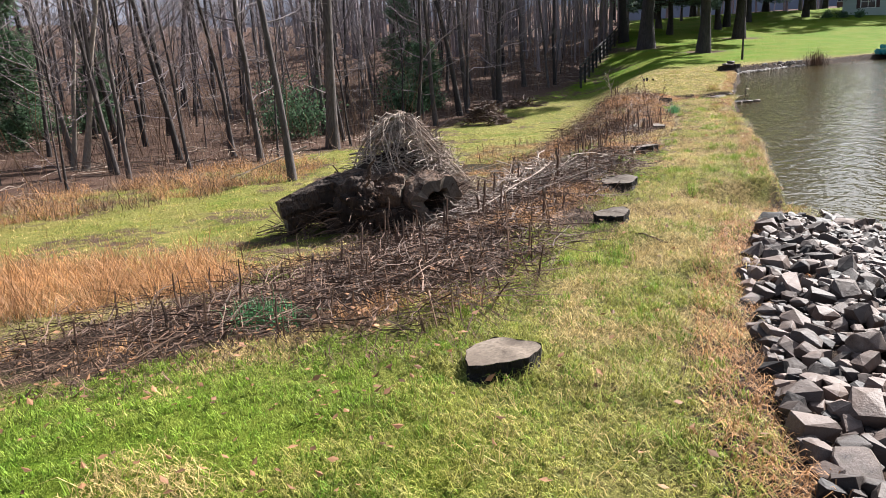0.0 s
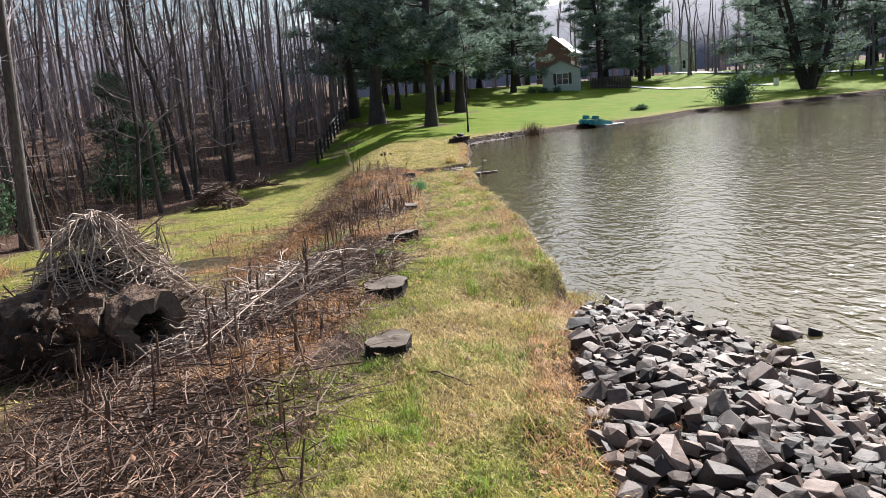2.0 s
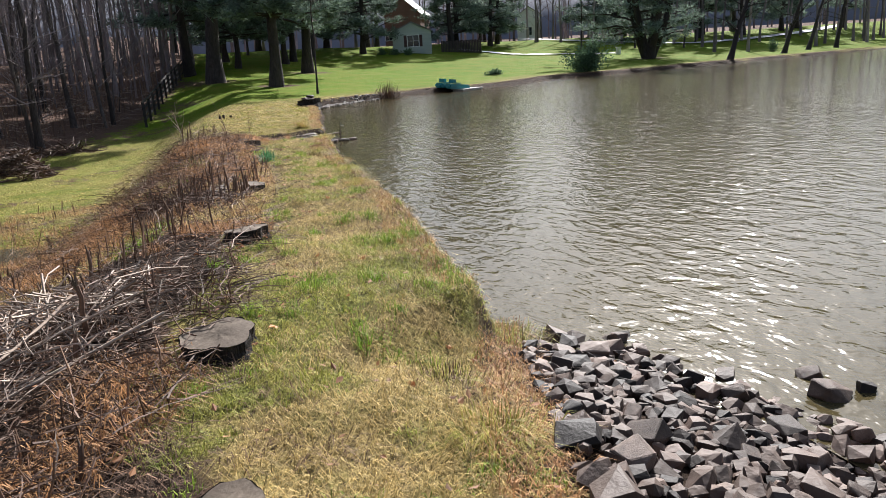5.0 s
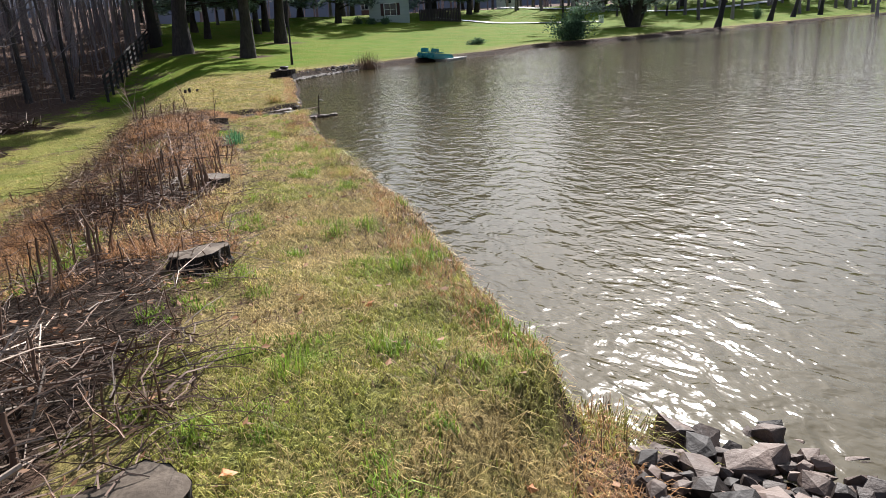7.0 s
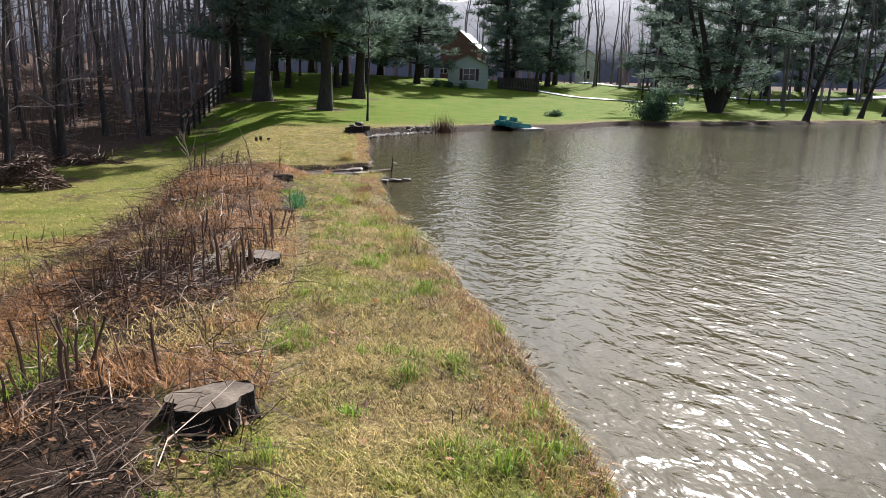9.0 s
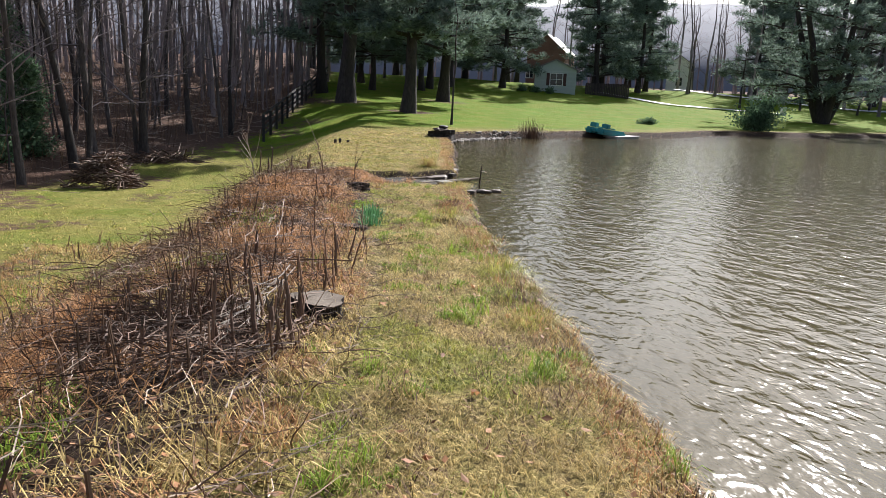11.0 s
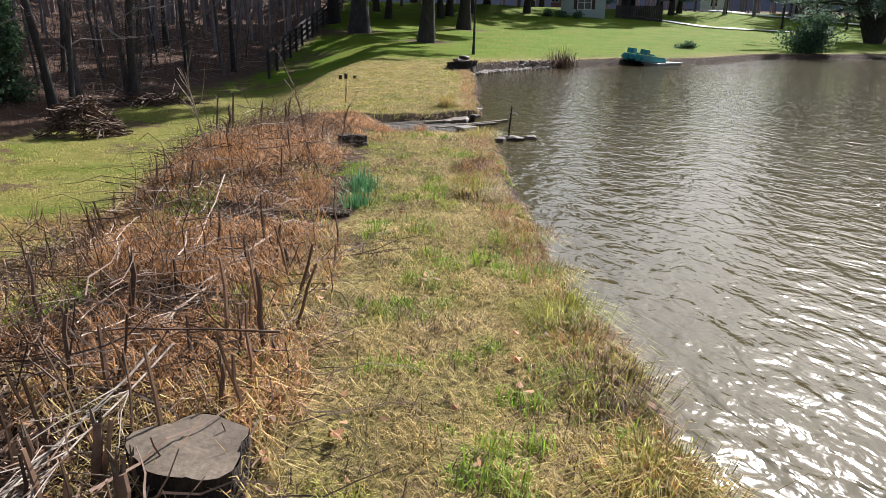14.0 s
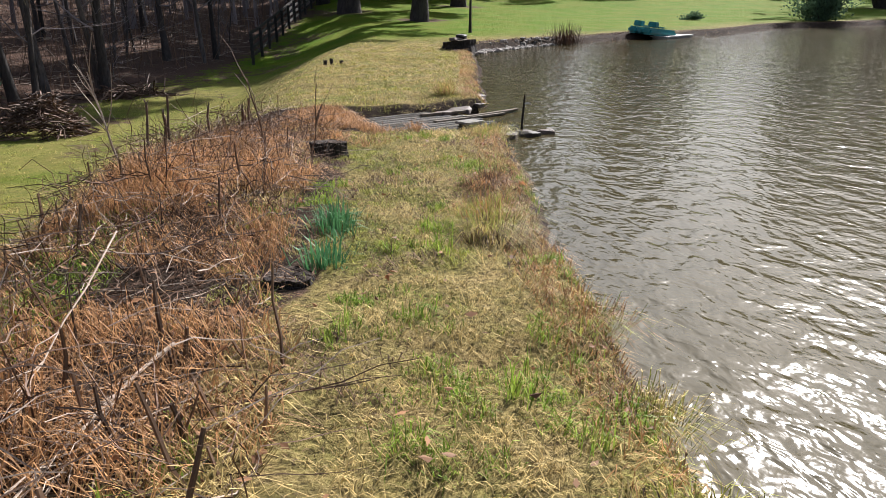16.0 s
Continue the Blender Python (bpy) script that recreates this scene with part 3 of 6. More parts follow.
def on_paths(paths, n, rng, low=0.25, high=1.0):
    """n places on each path, and the way there."""
    p, s, _ = paths.shape
    u = rng.uniform(low, high, (p, n)) * (s - 1)
    i = np.minimum(u.astype(int), s - 2)
    r = np.arange(p)[:, None]
    a, b = paths[r, i], paths[r, i + 1]
    return (a + (b - a) * (u - i)[..., None]).reshape(-1, 3), unit(b - a).reshape(-1, 3)


def bare_tree(tall, r, seed, lean=(0, 0), boughs=24, twigs=5, low=0.12, sway=0.016):
    """The trunk and the leafless branches of a broadleaf tree."""
    rng = rng_of(seed)
    s = 11
    h = np.linspace(0, 1, s)
    trunk = np.stack([lean[0] * tall * h, lean[1] * tall * h, tall * h - 0.25], -1)[None]
    trunk[..., :2] += (np.cumsum(rng.normal(0, sway, (1, s, 2)), 1) * tall) * h[None, :, None]
    rad = r * (1 - 0.86 * h) * (1 + 0.45 * np.exp(-h * 28))
    tv = tubes(trunk, rad[None], 9)
    u = low + (0.97 - low) * rng.random(boughs) ** 0.8
    i = np.minimum((u * (s - 1)).astype(int), s - 2)
    at = trunk[0][i] + (trunk[0][i + 1] - trunk[0][i]) * (u * (s - 1) - i)[:, None]
    length = tall * (0.10 + 0.20 * rng.random(boughs)) * np.clip(1.5 - u, 0.4, 1)
    bp = curve_paths(at, ways(boughs, 8, 50, rng), length, 6, 0.02, 0.035, rng)
    br = (r * 0.30 * (1 - 0.75 * u))[:, None] * np.linspace(1, 0.2, 6)[None]
    bits = [tubes(bp, np.maximum(br, 0.006), 4)]
    at, along = on_paths(bp, twigs, rng)
    w = unit(along + 0.9 * ways(len(at), -20, 70, rng))
    tp = curve_paths(at, w, np.repeat(length, twigs) * rng.uniform(0.2, 0.5, len(at)), 4, 0.03, 0.06, rng)
    bits.append(tubes(tp, np.full((len(at), 4), 0.006) * np.linspace(1.3, 0.5, 4), 3))
    return tv, join(bits)


def make_bare_tree(tall, r, seed, label, bark=None, group="", **kw):
    tv, bv = bare_tree(tall, r, seed, **kw)
    ob = thing("tree", label, "tree", group=group)
    part("trunk", tv, bark or BARK, ob, smooth=True)
    part("crown", bv, bark or TWIG, ob)
    return ob


def place(ob, x, y, turn=0.0, size=1.0, sink=0.0, dx=0.0, dy=0.0):
    """Stands a thing on the ground."""
    ob.matrix_basis = pose(x, y, hz(x, y) - sink, dx, dy, turn) @ Matrix.Scale(size, 4)
    return ob


def copy_at(ob, x, y, turn=0.0, size=1.0, sink=0.0, tip=0.0):
    c = copy_thing(ob, pose(x, y, hz(x, y) - sink, tip * math.cos(7 * x), tip * math.sin(5 * y), turn))
    c.scale = (size, size, size)
    return c


def pine(tall, r, seed, low=0.12, reach=0.27, boughs=80, tufts=36, forks=1, label="", blade=0.5, spread_out=0.1, leaf=None, wide=0.05):
    """A white pine: a dark trunk, tiers of long level boughs and soft tufts of needles."""
    rng = rng_of(seed)
    ob = thing("pine_tree", label, "tree")
    s = 12
    h = np.linspace(0, 1, s)
    at_all, len_all = [], []
    for n in range(forks):
        trunk = np.stack([0 * h, 0 * h, tall * h - 0.3], -1)[None]
        if forks > 1:
            a = 2 * np.pi * n / forks + 0.6
            trunk[0, :, 0] += math.cos(a) * spread_out * tall * h**0.8
            trunk[0, :, 1] += math.sin(a) * spread_out * tall * h**0.8
        trunk[..., :2] += np.cumsum(rng.normal(0, 0.004, (1, s, 2)), 1) * tall
        trunk[..., :2] -= trunk[:, :1, :2]
        part("trunk", tubes(trunk, (r * (1 - 0.9 * h) * (1 + 0.5 * np.exp(-h * 30)))[None], 11), PINEBARK, ob, smooth=True)
        m = boughs // forks
        u = np.sort(low + (0.98 - low) * rng.random(m))
        i = np.minimum((u * (s - 1)).astype(int), s - 2)
        at_all.append(trunk[0][i] + (trunk[0][i + 1] - trunk[0][i]) * (u * (s - 1) - i)[:, None])
        len_all.append(tall * reach * (1.05 - u) ** 0.6 * rng.uniform(0.55, 1.1, m))
    at, length = np.concatenate(at_all), np.concatenate(len_all)
    bp = curve_paths(at, ways(len(at), -6, 20, rng), length, 7, -0.012, 0.02, rng)
    bits = [tubes(bp, np.maximum((0.018 * length)[:, None] * np.linspace(1, 0.25, 7), 0.012), 4)]
    sub, along = on_paths(bp, 4, rng, 0.3, 1)
    sp = curve_paths(sub, unit(along * 0.7 + ways(len(sub), -10, 25, rng)), np.repeat(length, 4) * rng.uniform(0.12, 0.32, len(sub)), 4, -0.01, 0.03, rng)
    bits.append(tubes(sp, np.full((len(sub), 4), 0.012), 3))
    part("bough_work", join(bits), PINEBARK, ob)
    p1, w1 = on_paths(sp, max(2, tufts // 4), rng, 0.2, 1)
    p2, w2 = on_paths(bp, tufts // 3, rng, 0.5, 1)
    p, w = np.concatenate([p1, p2]), np.concatenate([w1, w2])
    k = 8
    p, w = np.repeat(p, k, 0), np.repeat(w, k, 0)
    d = unit(w * 0.5 + ways(len(p), -25, 60, rng))
    side = unit(np.cross(d, rng.normal(0, 1, (len(p), 3))))
    ln, wd = blade * rng.uniform(0.6, 1.3, len(p))[:, None], wide * rng.uniform(0.6, 1.4, len(p))[:, None]
    p = p + rng.normal(0, 0.2, p.shape)
    v = np.stack([p - side * wd, p + side * wd, p + d * ln], 1).reshape(-1, 3)
    part("foliage", (v, np.zeros((0, 4), int), np.arange(len(v)).reshape(-1, 3)), leaf or NEEDLE, ob)
    return ob


def leafy_shrub(seed, tall, wide, leaves, label, name="evergreen_shrub", mat=None, size=0.09):
    rng = rng_of(seed)
    ob = thing(name, label, "shrub")
    n = 26
    w = ways(n, 25, 85, rng)
    ln = rng.uniform(0.6, 1.0, n)
    start = np.concatenate([rng.normal(0, 0.12, (n, 2)), np.full((n, 1), -0.1)], 1)
    bp = curve_paths(start, w * np.array([wide, wide, tall * 1.05]), ln, 6, 0.0, 0.05, rng)
    part("stem_work", tubes(bp, np.linspace(0.02, 0.006, 6)[None].repeat(n, 0), 4), BARK, ob)
    at, along = on_paths(bp, leaves // n, rng, 0.25, 1)
    at = at + rng.normal(0, 0.16, at.shape) * np.array([wide, wide, tall * 0.6])
    at[:, 2] = np.maximum(at[:, 2], 0.03)
    d = unit(along + ways(len(at), -30, 50, rng))
    side = unit(np.cross(d, rng.normal(0, 1, d.shape))) * size * 0.35
    ln = size * rng.uniform(0.7, 1.4, (len(at), 1))
    v = np.stack([at, at + d * ln * 0.5 + side, at + d * ln, at + d * ln * 0.5 - side], 1).reshape(-1, 3)
    part("foliage", (v, np.arange(len(v)).reshape(-1, 4), np.zeros((0, 3), int)), mat or LEAF, ob)
    return ob


# bare trees of the wood: a few kinds, stood many times
kinds = [make_bare_tree(t, r, 100 + i, "tall leafless tree with grey-brown bark among the woods", group="trees of the wood", **kw) for i, (t, r, kw) in enumerate((
    (19, 0.105, {"low": 0.06, "boughs": 30}), (17, 0.085, {"low": 0.05}), (21, 0.15, {"low": 0.12}), (15, 0.06, {"lean": (0.05, 0.02)}), (18, 0.11, {"lean": (-0.04, 0.03), "low": 0.06}),
    (7, 0.045, {"boughs": 30, "low": 0.15, "sway": 0.012}), (5, 0.03, {"boughs": 26, "low": 0.1, "sway": 0.015}), (9, 0.06, {"boughs": 30, "lean": (0.08, -0.05), "sway": 0.01})))]
rng = rng_of(7)
spots = []
tx, ty = rng.uniform(-45, 24, 9000), rng.uniform(8, 125, 9000)
deep = -to_line(tx, ty, WOODS)
fits = (deep > 0.6) & (deep < 48) & (rng.random(9000) < 1.15 - deep / 40)
for x, y in zip(tx[fits].tolist(), ty[fits].tolist()):
    if len(spots) < 470 and all((x - a) ** 2 + (y - b) ** 2 > 1.3 for a, b in spots):
        spots.append((x, y))
spots.sort(key=lambda p: p[0] ** 2 + p[1] ** 2 - (40 * (p[0] > 4 and p[1] < 80)))
deep_bits = []
plain = [bare_tree(tall, r, 900 + n, boughs=9, twigs=2, low=0.06) for n, (tall, r) in enumerate(((19, 0.15), (17, 0.11), (21, 0.19), (15, 0.08), (18, 0.13), (7, 0.045), (5, 0.03), (9, 0.06)))]
for n, (x, y) in enumerate(spots):
    i = n if n < 8 else int(rng.choice(8, p=[0.16, 0.16, 0.1, 0.14, 0.12, 0.12, 0.1, 0.1]))
    turn, size = rng.uniform(0, 360), rng.uniform(0.85, 1.2)
    if n < 8:
        place(kinds[i], x, y, turn, size)
    elif n < 215:
        copy_at(kinds[i], x, y, turn, size, tip=5.0)
    else:
        m = np.array(pose(0, 0, 0, 0, 0, turn).to_3x3()) * size
        for v, q, t in plain[i]:
            deep_bits.append((v @ m.T + np.array([x, y, hz(x, y)]), q, t))
deep_wood = part("deep_wood", join(deep_bits), TWIG, None, kind="stuff")
tagged(deep_wood, "crowded leafless trees deep in the wood", "woods")

# trees that stand at the wood's edge by themselves
place(make_bare_tree(16, 0.105, 140, "grey leafless tree leaning at the meadow's edge", lean=(-0.03, 0.03), low=0.2, boughs=26, twigs=7, sway=0.009), -4.55, 20.3)
place(make_bare_tree(20, 0.24, 141, "stout brown-barked leafless tree behind the brush pile", lean=(0.07, 0.0), low=0.35, boughs=18, sway=0.005), -5.13, 30.9)
for x, y, lx, ly, r, seed in ((-12.4, 24.3, 0.25, 0.05, 0.11, 142), (-12.7, 24.1, 0.18, 0.08, 0.08, 143)):
    place(make_bare_tree(13, r, seed, "pale slanting leafless tree at the wood's edge", PALEBARK, lean=(lx, ly), low=0.4, boughs=16), x, y)
for x, y, r, seed in ((-9.9, 22.0, 0.07, 144), (-10.8, 23.2, 0.08, 145), (-8.5, 28.2, 0.09, 146), (-7.1, 26.8, 0.11, 147), (-13.6, 35.3, 0.12, 148), (3.0, 48.2, 0.2, 149), (5.4, 56.2, 0.17, 150)):
    place(make_bare_tree(13, r, seed, "slim leafless tree at the wood's edge", lean=(-0.04 + 0.01 * (seed % 5), 0.02), low=0.1), x, y)

# far woods, past counting
bits = []
for n in range(300):
    a = radians(rng.uniform(-40, 78) if n % 3 else rng.uniform(28, 66))
    d = rng.uniform(115, 230) if a > 0.25 else rng.uniform(60, 130)
    x, y = 3 + d * math.sin(a), 9 + d * math.cos(a)
    if a > 0.25 and y < 95 - 32 * float(smoothstep(0.75, 1.05, a)):
        continue
    tv, bv = bare_tree(rng.uniform(17, 25) + 7 * float(smoothstep(0.7, 1.0, a)), 0.2, 400 + n, boughs=12, twigs=3, low=0.12)
    for v, q, t in (tv, bv):
        bits.append((v * np.array([1, 1, 1]) + np.array([x, y, hz(x, y)]), q, t))
part("distant_woods", join(bits), TWIG, None, kind="stuff")
tagged(bpy.data.objects["distant_woods"], "hazy leafless woods beyond the lawns", "woods")

# white pines round the far lawn
PINES = ((20.6, 62.4, 27, 0.44, 11, 0.18), (17.9, 70, 30, 0.62, 12, 0.17), (28.9, 77, 27, 0.50, 13, 0.15), (17.9, 79, 28, 0.42, 14, 0.16), (33, 92, 26, 0.35, 15, 0.10), (37, 96, 26, 0.35, 16, 0.12),
    (62, 103, 24, 0.40, 17, 0.08), (66, 108, 23, 0.38, 18, 0.10), (70.5, 105, 22, 0.36, 19, 0.08), (57, 118, 24, 0.35, 20, 0.12), (47, 115, 24, 0.3, 21, 0.15), (25, 92, 20, 0.32, 22, 0.1), (74, 108, 20, 0.35, 23, 0.06))
stood = [place(pine(tall, r, seed, low, tufts=52 if seed < 16 else 28, label="tall white pine with a dark trunk on the lawn"), x, y) for x, y, tall, r, seed, low in PINES]
# the last four copies are added to throw more shade on the lawn
for n, (x, y) in enumerate(((40, 104), (44, 108), (34, 108), (30, 112), (70, 116), (80, 122), (88, 132), (112, 118), (22, 104), (27, 120), (120, 130), (106, 114), (128, 112), (140, 114), (148, 108), (98, 111), (114, 109), (121, 107), (134, 107), (156, 110), (164, 104), (24, 84), (31, 89), (45, 98), (50, 107))):
    copy_at(stood[5 + n % 8], x, y, 47 * n, 0.9 + 0.05 * (n % 5) + (0.35 if x > 95 else 0.0))
place(pine(22, 0.42, 31, 0.10, 0.36, 120, 30, 5, "many-stemmed pine standing over the pond's bank", spread_out=0.3), 73.0, 73.8, 0, 1.1)

# leaning trees by the water
for x, y, lx, seed in ((70.8, 59.9, 0.38, 151), (91.2, 67.6, 0.36, 152), (104.7, 73.1, 0.3, 153), (113, 74, 0.05, 154)):
    place(make_bare_tree(14, 0.30, seed, "dark tree leaning over the pond's far bank", PINEBARK, lean=(lx, -0.05), low=0.2, boughs=36, twigs=8), x, y)
for x, y, seed in ((78, 92, 156), (92, 95, 157), (100, 92, 158), (112, 100, 159), (84, 110, 160), (30, 100, 161)):
    place(make_bare_tree(9, 0.16, seed, "small leafless tree on the far lawn", low=0.2, boughs=30), x, y)
place(make_bare_tree(9, 0.07, 162, "slender bare sapling beside the pond's inlet", low=0.35, boughs=16), 20.0, 52.4)


# young hemlocks under the trees
young = [place(pine(t, 0.07, 60 + i, 0.08, 0.30, 46, 30, 1, "young green hemlock in the wood's shade", 0.2, leaf=LEAF, wide=0.03), x, y) for i, (t, x, y) in enumerate(((6.0, -16.5, 28.0), (4.2, -1.6, 46.5), (7.0, -3.2, 52.5)))]
for n, (x, y) in enumerate(((-20, 29), (-17, 36))):
    copy_at(young[n % 3], x, y, 63 * n, 0.8 + 0.1 * (n % 4))

# shrubs
place(leafy_shrub(41, 2.6, 2.1, 3600, "rounded green shrub on the pond's bank", size=0.2), 47.4, 56.7)
place(leafy_shrub(42, 0.6, 0.95, 1200, "low dark clipped bush on the lawn", size=0.12), 41.2, 62.2)
for x, y, tall, seed in ((-7.4, 34.5, 3.0, 43), (-19, 27, 3.4, 45), (-2.6, 45, 2.6, 48)):
    place(leafy_shrub(seed, tall, tall * 0.8, 2200, "dark evergreen bush in the undergrowth", size=0.16), x, y)


# ---- riprap of broken stone ----
def rock_mesh(seed, worn=True):
    """A quarried block: a skewed box with knocked-off corners."""
    rng = rng_of(seed)
    bm = bmesh.new()
    corners = np.array([(x, y, z) for x in (-1, 1) for y in (-1, 1) for z in (-1, 1)], float)
    p = corners * rng.uniform(0.38, 0.72, (8, 3))
    p = np.concatenate([p, unit(rng.normal(0, 1, (9, 3))) * rng.uniform(0.72, 0.98, (9, 1))])
    p *= np.array([rng.uniform(1.0, 1.25), rng.uniform(0.75, 0.95), rng.uniform(0.55, 0.8)])
    for v in p:
        bm.verts.new(v)
    got = bmesh.ops.convex_hull(bm, input=bm.verts[:])
    bmesh.ops.delete(bm, geom=[g for g in got["geom_interior"] if isinstance(g, bmesh.types.BMVert)], context="VERTS")
    if worn:
        bmesh.ops.bevel(bm, geom=bm.edges[:], offset=0.035, segments=1, affect="EDGES", clamp_overlap=True)
    me = bpy.data.meshes.new("rock")
    bm.to_mesh(me)
    bm.free()
    me.materials.append(ROCK)
    return me


rocks = [rock_mesh(200 + i) for i in range(16)]
plain_rocks = [rock_mesh(220 + i, False) for i in range(16)]
riprap = thing("riprap", "bank of dark angular broken rocks running down into the pond", "riprap")
tagged(riprap, kind="structure")
rng = rng_of(21)
laid, joined, loose = [], [], []
tx, ty = rng.uniform(1.2, 6.0, 45000), rng.uniform(-2.5, 9.55, 45000)
inner, off = to_line(tx, ty, ROCKLINE), to_line(tx, ty, SHORE, True)
fits = (inner > 0.05) & (off > -0.35) & ((off > 0) | (rng.random(45000) > 0.55))
tx, ty = tx[fits], ty[fits]
tz, tr = height(tx, ty), np.clip(rng.lognormal(-2.6, 0.40, len(tx)), 0.04, 0.15)
got = np.zeros((0, 3))
for x, y, z, r in zip(tx.tolist(), ty.tolist(), tz.tolist(), tr.tolist()):
    if len(got) >= 4200:
        break
    if np.any((x - got[:, 0]) ** 2 + (y - got[:, 1]) ** 2 < (0.45 * (r + got[:, 2])) ** 2):
        continue
    got = np.concatenate([got, [(x, y, r)]])
    z += r * rng.uniform(0.05, 0.5) + 0.01
    m = pose(x, y, z, rng.uniform(-28, 28), rng.uniform(-28, 28), rng.uniform(0, 360)) @ Matrix.Scale(r, 4)
    which = int(rng.integers(16))
    me = rocks[which]
    if len(laid) < 300 and 2.2 < y < 8.6 or len(laid) < 40:
        ob = new("rock", me)
        ob.parent = riprap
        ob.matrix_basis = m
        laid.append((x, y, r))
    else:
        joined.append((x, y, r))
        loose.append((m, plain_rocks[which]))
for x, y, r in ((5.75, 7.6, 0.17), (5.9, 7.85, 0.10), (6.0, 7.5, 0.08), (5.35, 9.2, 0.11)):
    ob = new("rock", rocks[int(rng.integers(16))])
    ob.parent = riprap
    ob.matrix_basis = pose(x, y, WATERLINE + 0.01, rng.uniform(-20, 20), rng.uniform(-20, 20), rng.uniform(0, 360)) @ Matrix.Scale(r, 4)
verts, faces = [], []
for m, me in loose:
    o = len(verts)
    verts += [m @ w.co for w in me.vertices]
    faces += [[o + i for i in f.vertices] for f in me.polygons]
rubble = bpy.data.meshes.new("rubble")
rubble.from_pydata(verts, [], faces)
rubble.materials.append(ROCKS_JOINED)
part("rubble", rubble, ROCKS_JOINED, riprap, kind="stuff")


# ---- stumps along the dam ----
def stump(seed, r, tall, label, split=True, face_mat=None):
    """A sawn stump: flared bark, an uneven cut face with a step where the tree broke away."""
    rng = rng_of(seed)
    ob = thing("tree_stump", label, "stump", group="stumps along the dam")
    k = 28
    a = np.arange(k) * 2 * np.pi / k
    wob = 1 + 0.10 * np.sin(3 * a + rng.uniform(0, 6)) + 0.06 * np.sin(5 * a + rng.uniform(0, 6)) + rng.normal(0, 0.025, k)
    flare = 0.14 * np.maximum(0, np.sin(4 * a + rng.uniform(0, 6)))
    rings = []
    for f, (s, z) in enumerate(((1.10, -0.15), (1.0, 0.1 * tall), (0.97, 0.45 * tall), (1.0, 0.85 * tall), (1.0, tall))):
        rr = r * s * (wob + (flare if f < 2 else 0) + rng.normal(0, 0.02, k))
        rings.append(np.stack([rr * np.cos(a), rr * np.sin(a), np.full(k, z) + (0.10 * r * np.cos(a + 1) if f > 2 else 0) + rng.normal(0, 0.006, k)], -1))
    v = np.concatenate(rings)
    i, j = np.arange(k), (np.arange(k) + 1) % k
    q = np.concatenate([np.stack([n * k + i, n * k + j, (n + 1) * k + j, (n + 1) * k + i], -1) for n in range(4)])
    part("bark", (v, q, np.zeros((0, 3), int)), STUMPBARK, ob)
    rings[-1][:, 2] = np.convolve(np.concatenate([rings[-1][-2:, 2], rings[-1][:, 2], rings[-1][:2, 2]]), np.ones(5) / 5, "valid")
    face = [rings[-1] * np.array([0.99, 0.99, 1])]
    for s in (0.75, 0.5, 0.25):
        ring = rings[-1] * np.array([s, s, 1.0]) + rng.normal(0, 0.0015, (k, 3))
        if split:
            ring[:, 2] += np.where(ring[:, 0] > 0.25 * r, -0.012, 0.004)
        face.append(ring)
    v = np.concatenate(face + [face[-1].mean(0)[None]])
    q = np.concatenate([np.stack([n * k + i, n * k + j, (n + 1) * k + j, (n + 1) * k + i], -1) for n in range(3)])
    t = np.stack([3 * k + i, 3 * k + j, np.full(k, 4 * k)], -1)
    part("cut_face", (v, q, t), face_mat or CUTWOOD, ob, "dark rotten cut face" if face_mat else "weathered grey cut face", smooth=True)
    return ob


STUMPS = ((0.28, 3.98, 0.225, 0.10, 30, "low sawn tree stump with a split grey face in the grass"), (1.70, 7.52, 0.19, 0.12, 60, "low grey sawn stump at the edge of the brush"),
    (2.24, 9.6, 0.23, 0.13, 100, "low grey sawn stump at the edge of the brush"), (3.38, 12.82, 0.22, 0.12, 10, "flat weathered tree stump beside the grass path"),
    (4.56, 16.45, 0.2, 0.16, 200, "dark upright stump among cut stems"), (5.86, 20.35, 0.15, 0.06, 250, "dark rotten stump beside daffodil leaves"), (6.88, 24.1, 0.20, 0.17, 300, "broad dark stump in rust-coloured grass"))
for n, (x, y, r, tall, turn, label) in enumerate(STUMPS):
    place(stump(300 + n, r, tall, label, n != 4, ROTTEN if n > 4 else None), x, y, turn)


# ---- fence, shed, boats and spillway ----
def fence_line(points, label):
    """A board fence: posts and four rails on each bay."""
    ob = thing("board_fence", label, "fence")
    for (x0, y0), (x1, y1) in zip(points, points[1:]):
        n = max(1, int(math.hypot(x1 - x0, y1 - y0) / 2.4))
        for i in range(n):
            a, b = i / n, (i + 1) / n
            p, q = (x0 + (x1 - x0) * a, y0 + (y1 - y0) * a), (x0 + (x1 - x0) * b, y0 + (y1 - y0) * b)
            zp, zq = hz(*p), hz(*q)
            e = unit(np.array([q[0] - p[0], q[1] - p[1], 0.0]))
            s = np.array([-e[1], e[0], 0])
            v, f, t = box(-0.07, -0.07, -0.3, 0.07, 0.07, 1.5)
            part("post", (v + np.array([*p, zp]), f, t), FENCEWOOD, ob)
            for h in (0.3, 0.68, 1.06, 1.4):
                A, B = np.array([*p, zp + h]) + s * 0.09, np.array([*q, zq + h]) + s * 0.09
                c = [A - s * 0.015, A + s * 0.015, B + s * 0.015, B - s * 0.015]
                v = np.array(c + [w + np.array([0, 0, 0.16]) for w in c])
                part("rail", (v, np.array([(3, 2, 1, 0), (4, 5, 6, 7), (0, 1, 5, 4), (1, 2, 6, 5), (2, 3, 7, 6), (3, 0, 4, 7)]), np.zeros((0, 3), int)), FENCEWOOD, ob)
    return ob


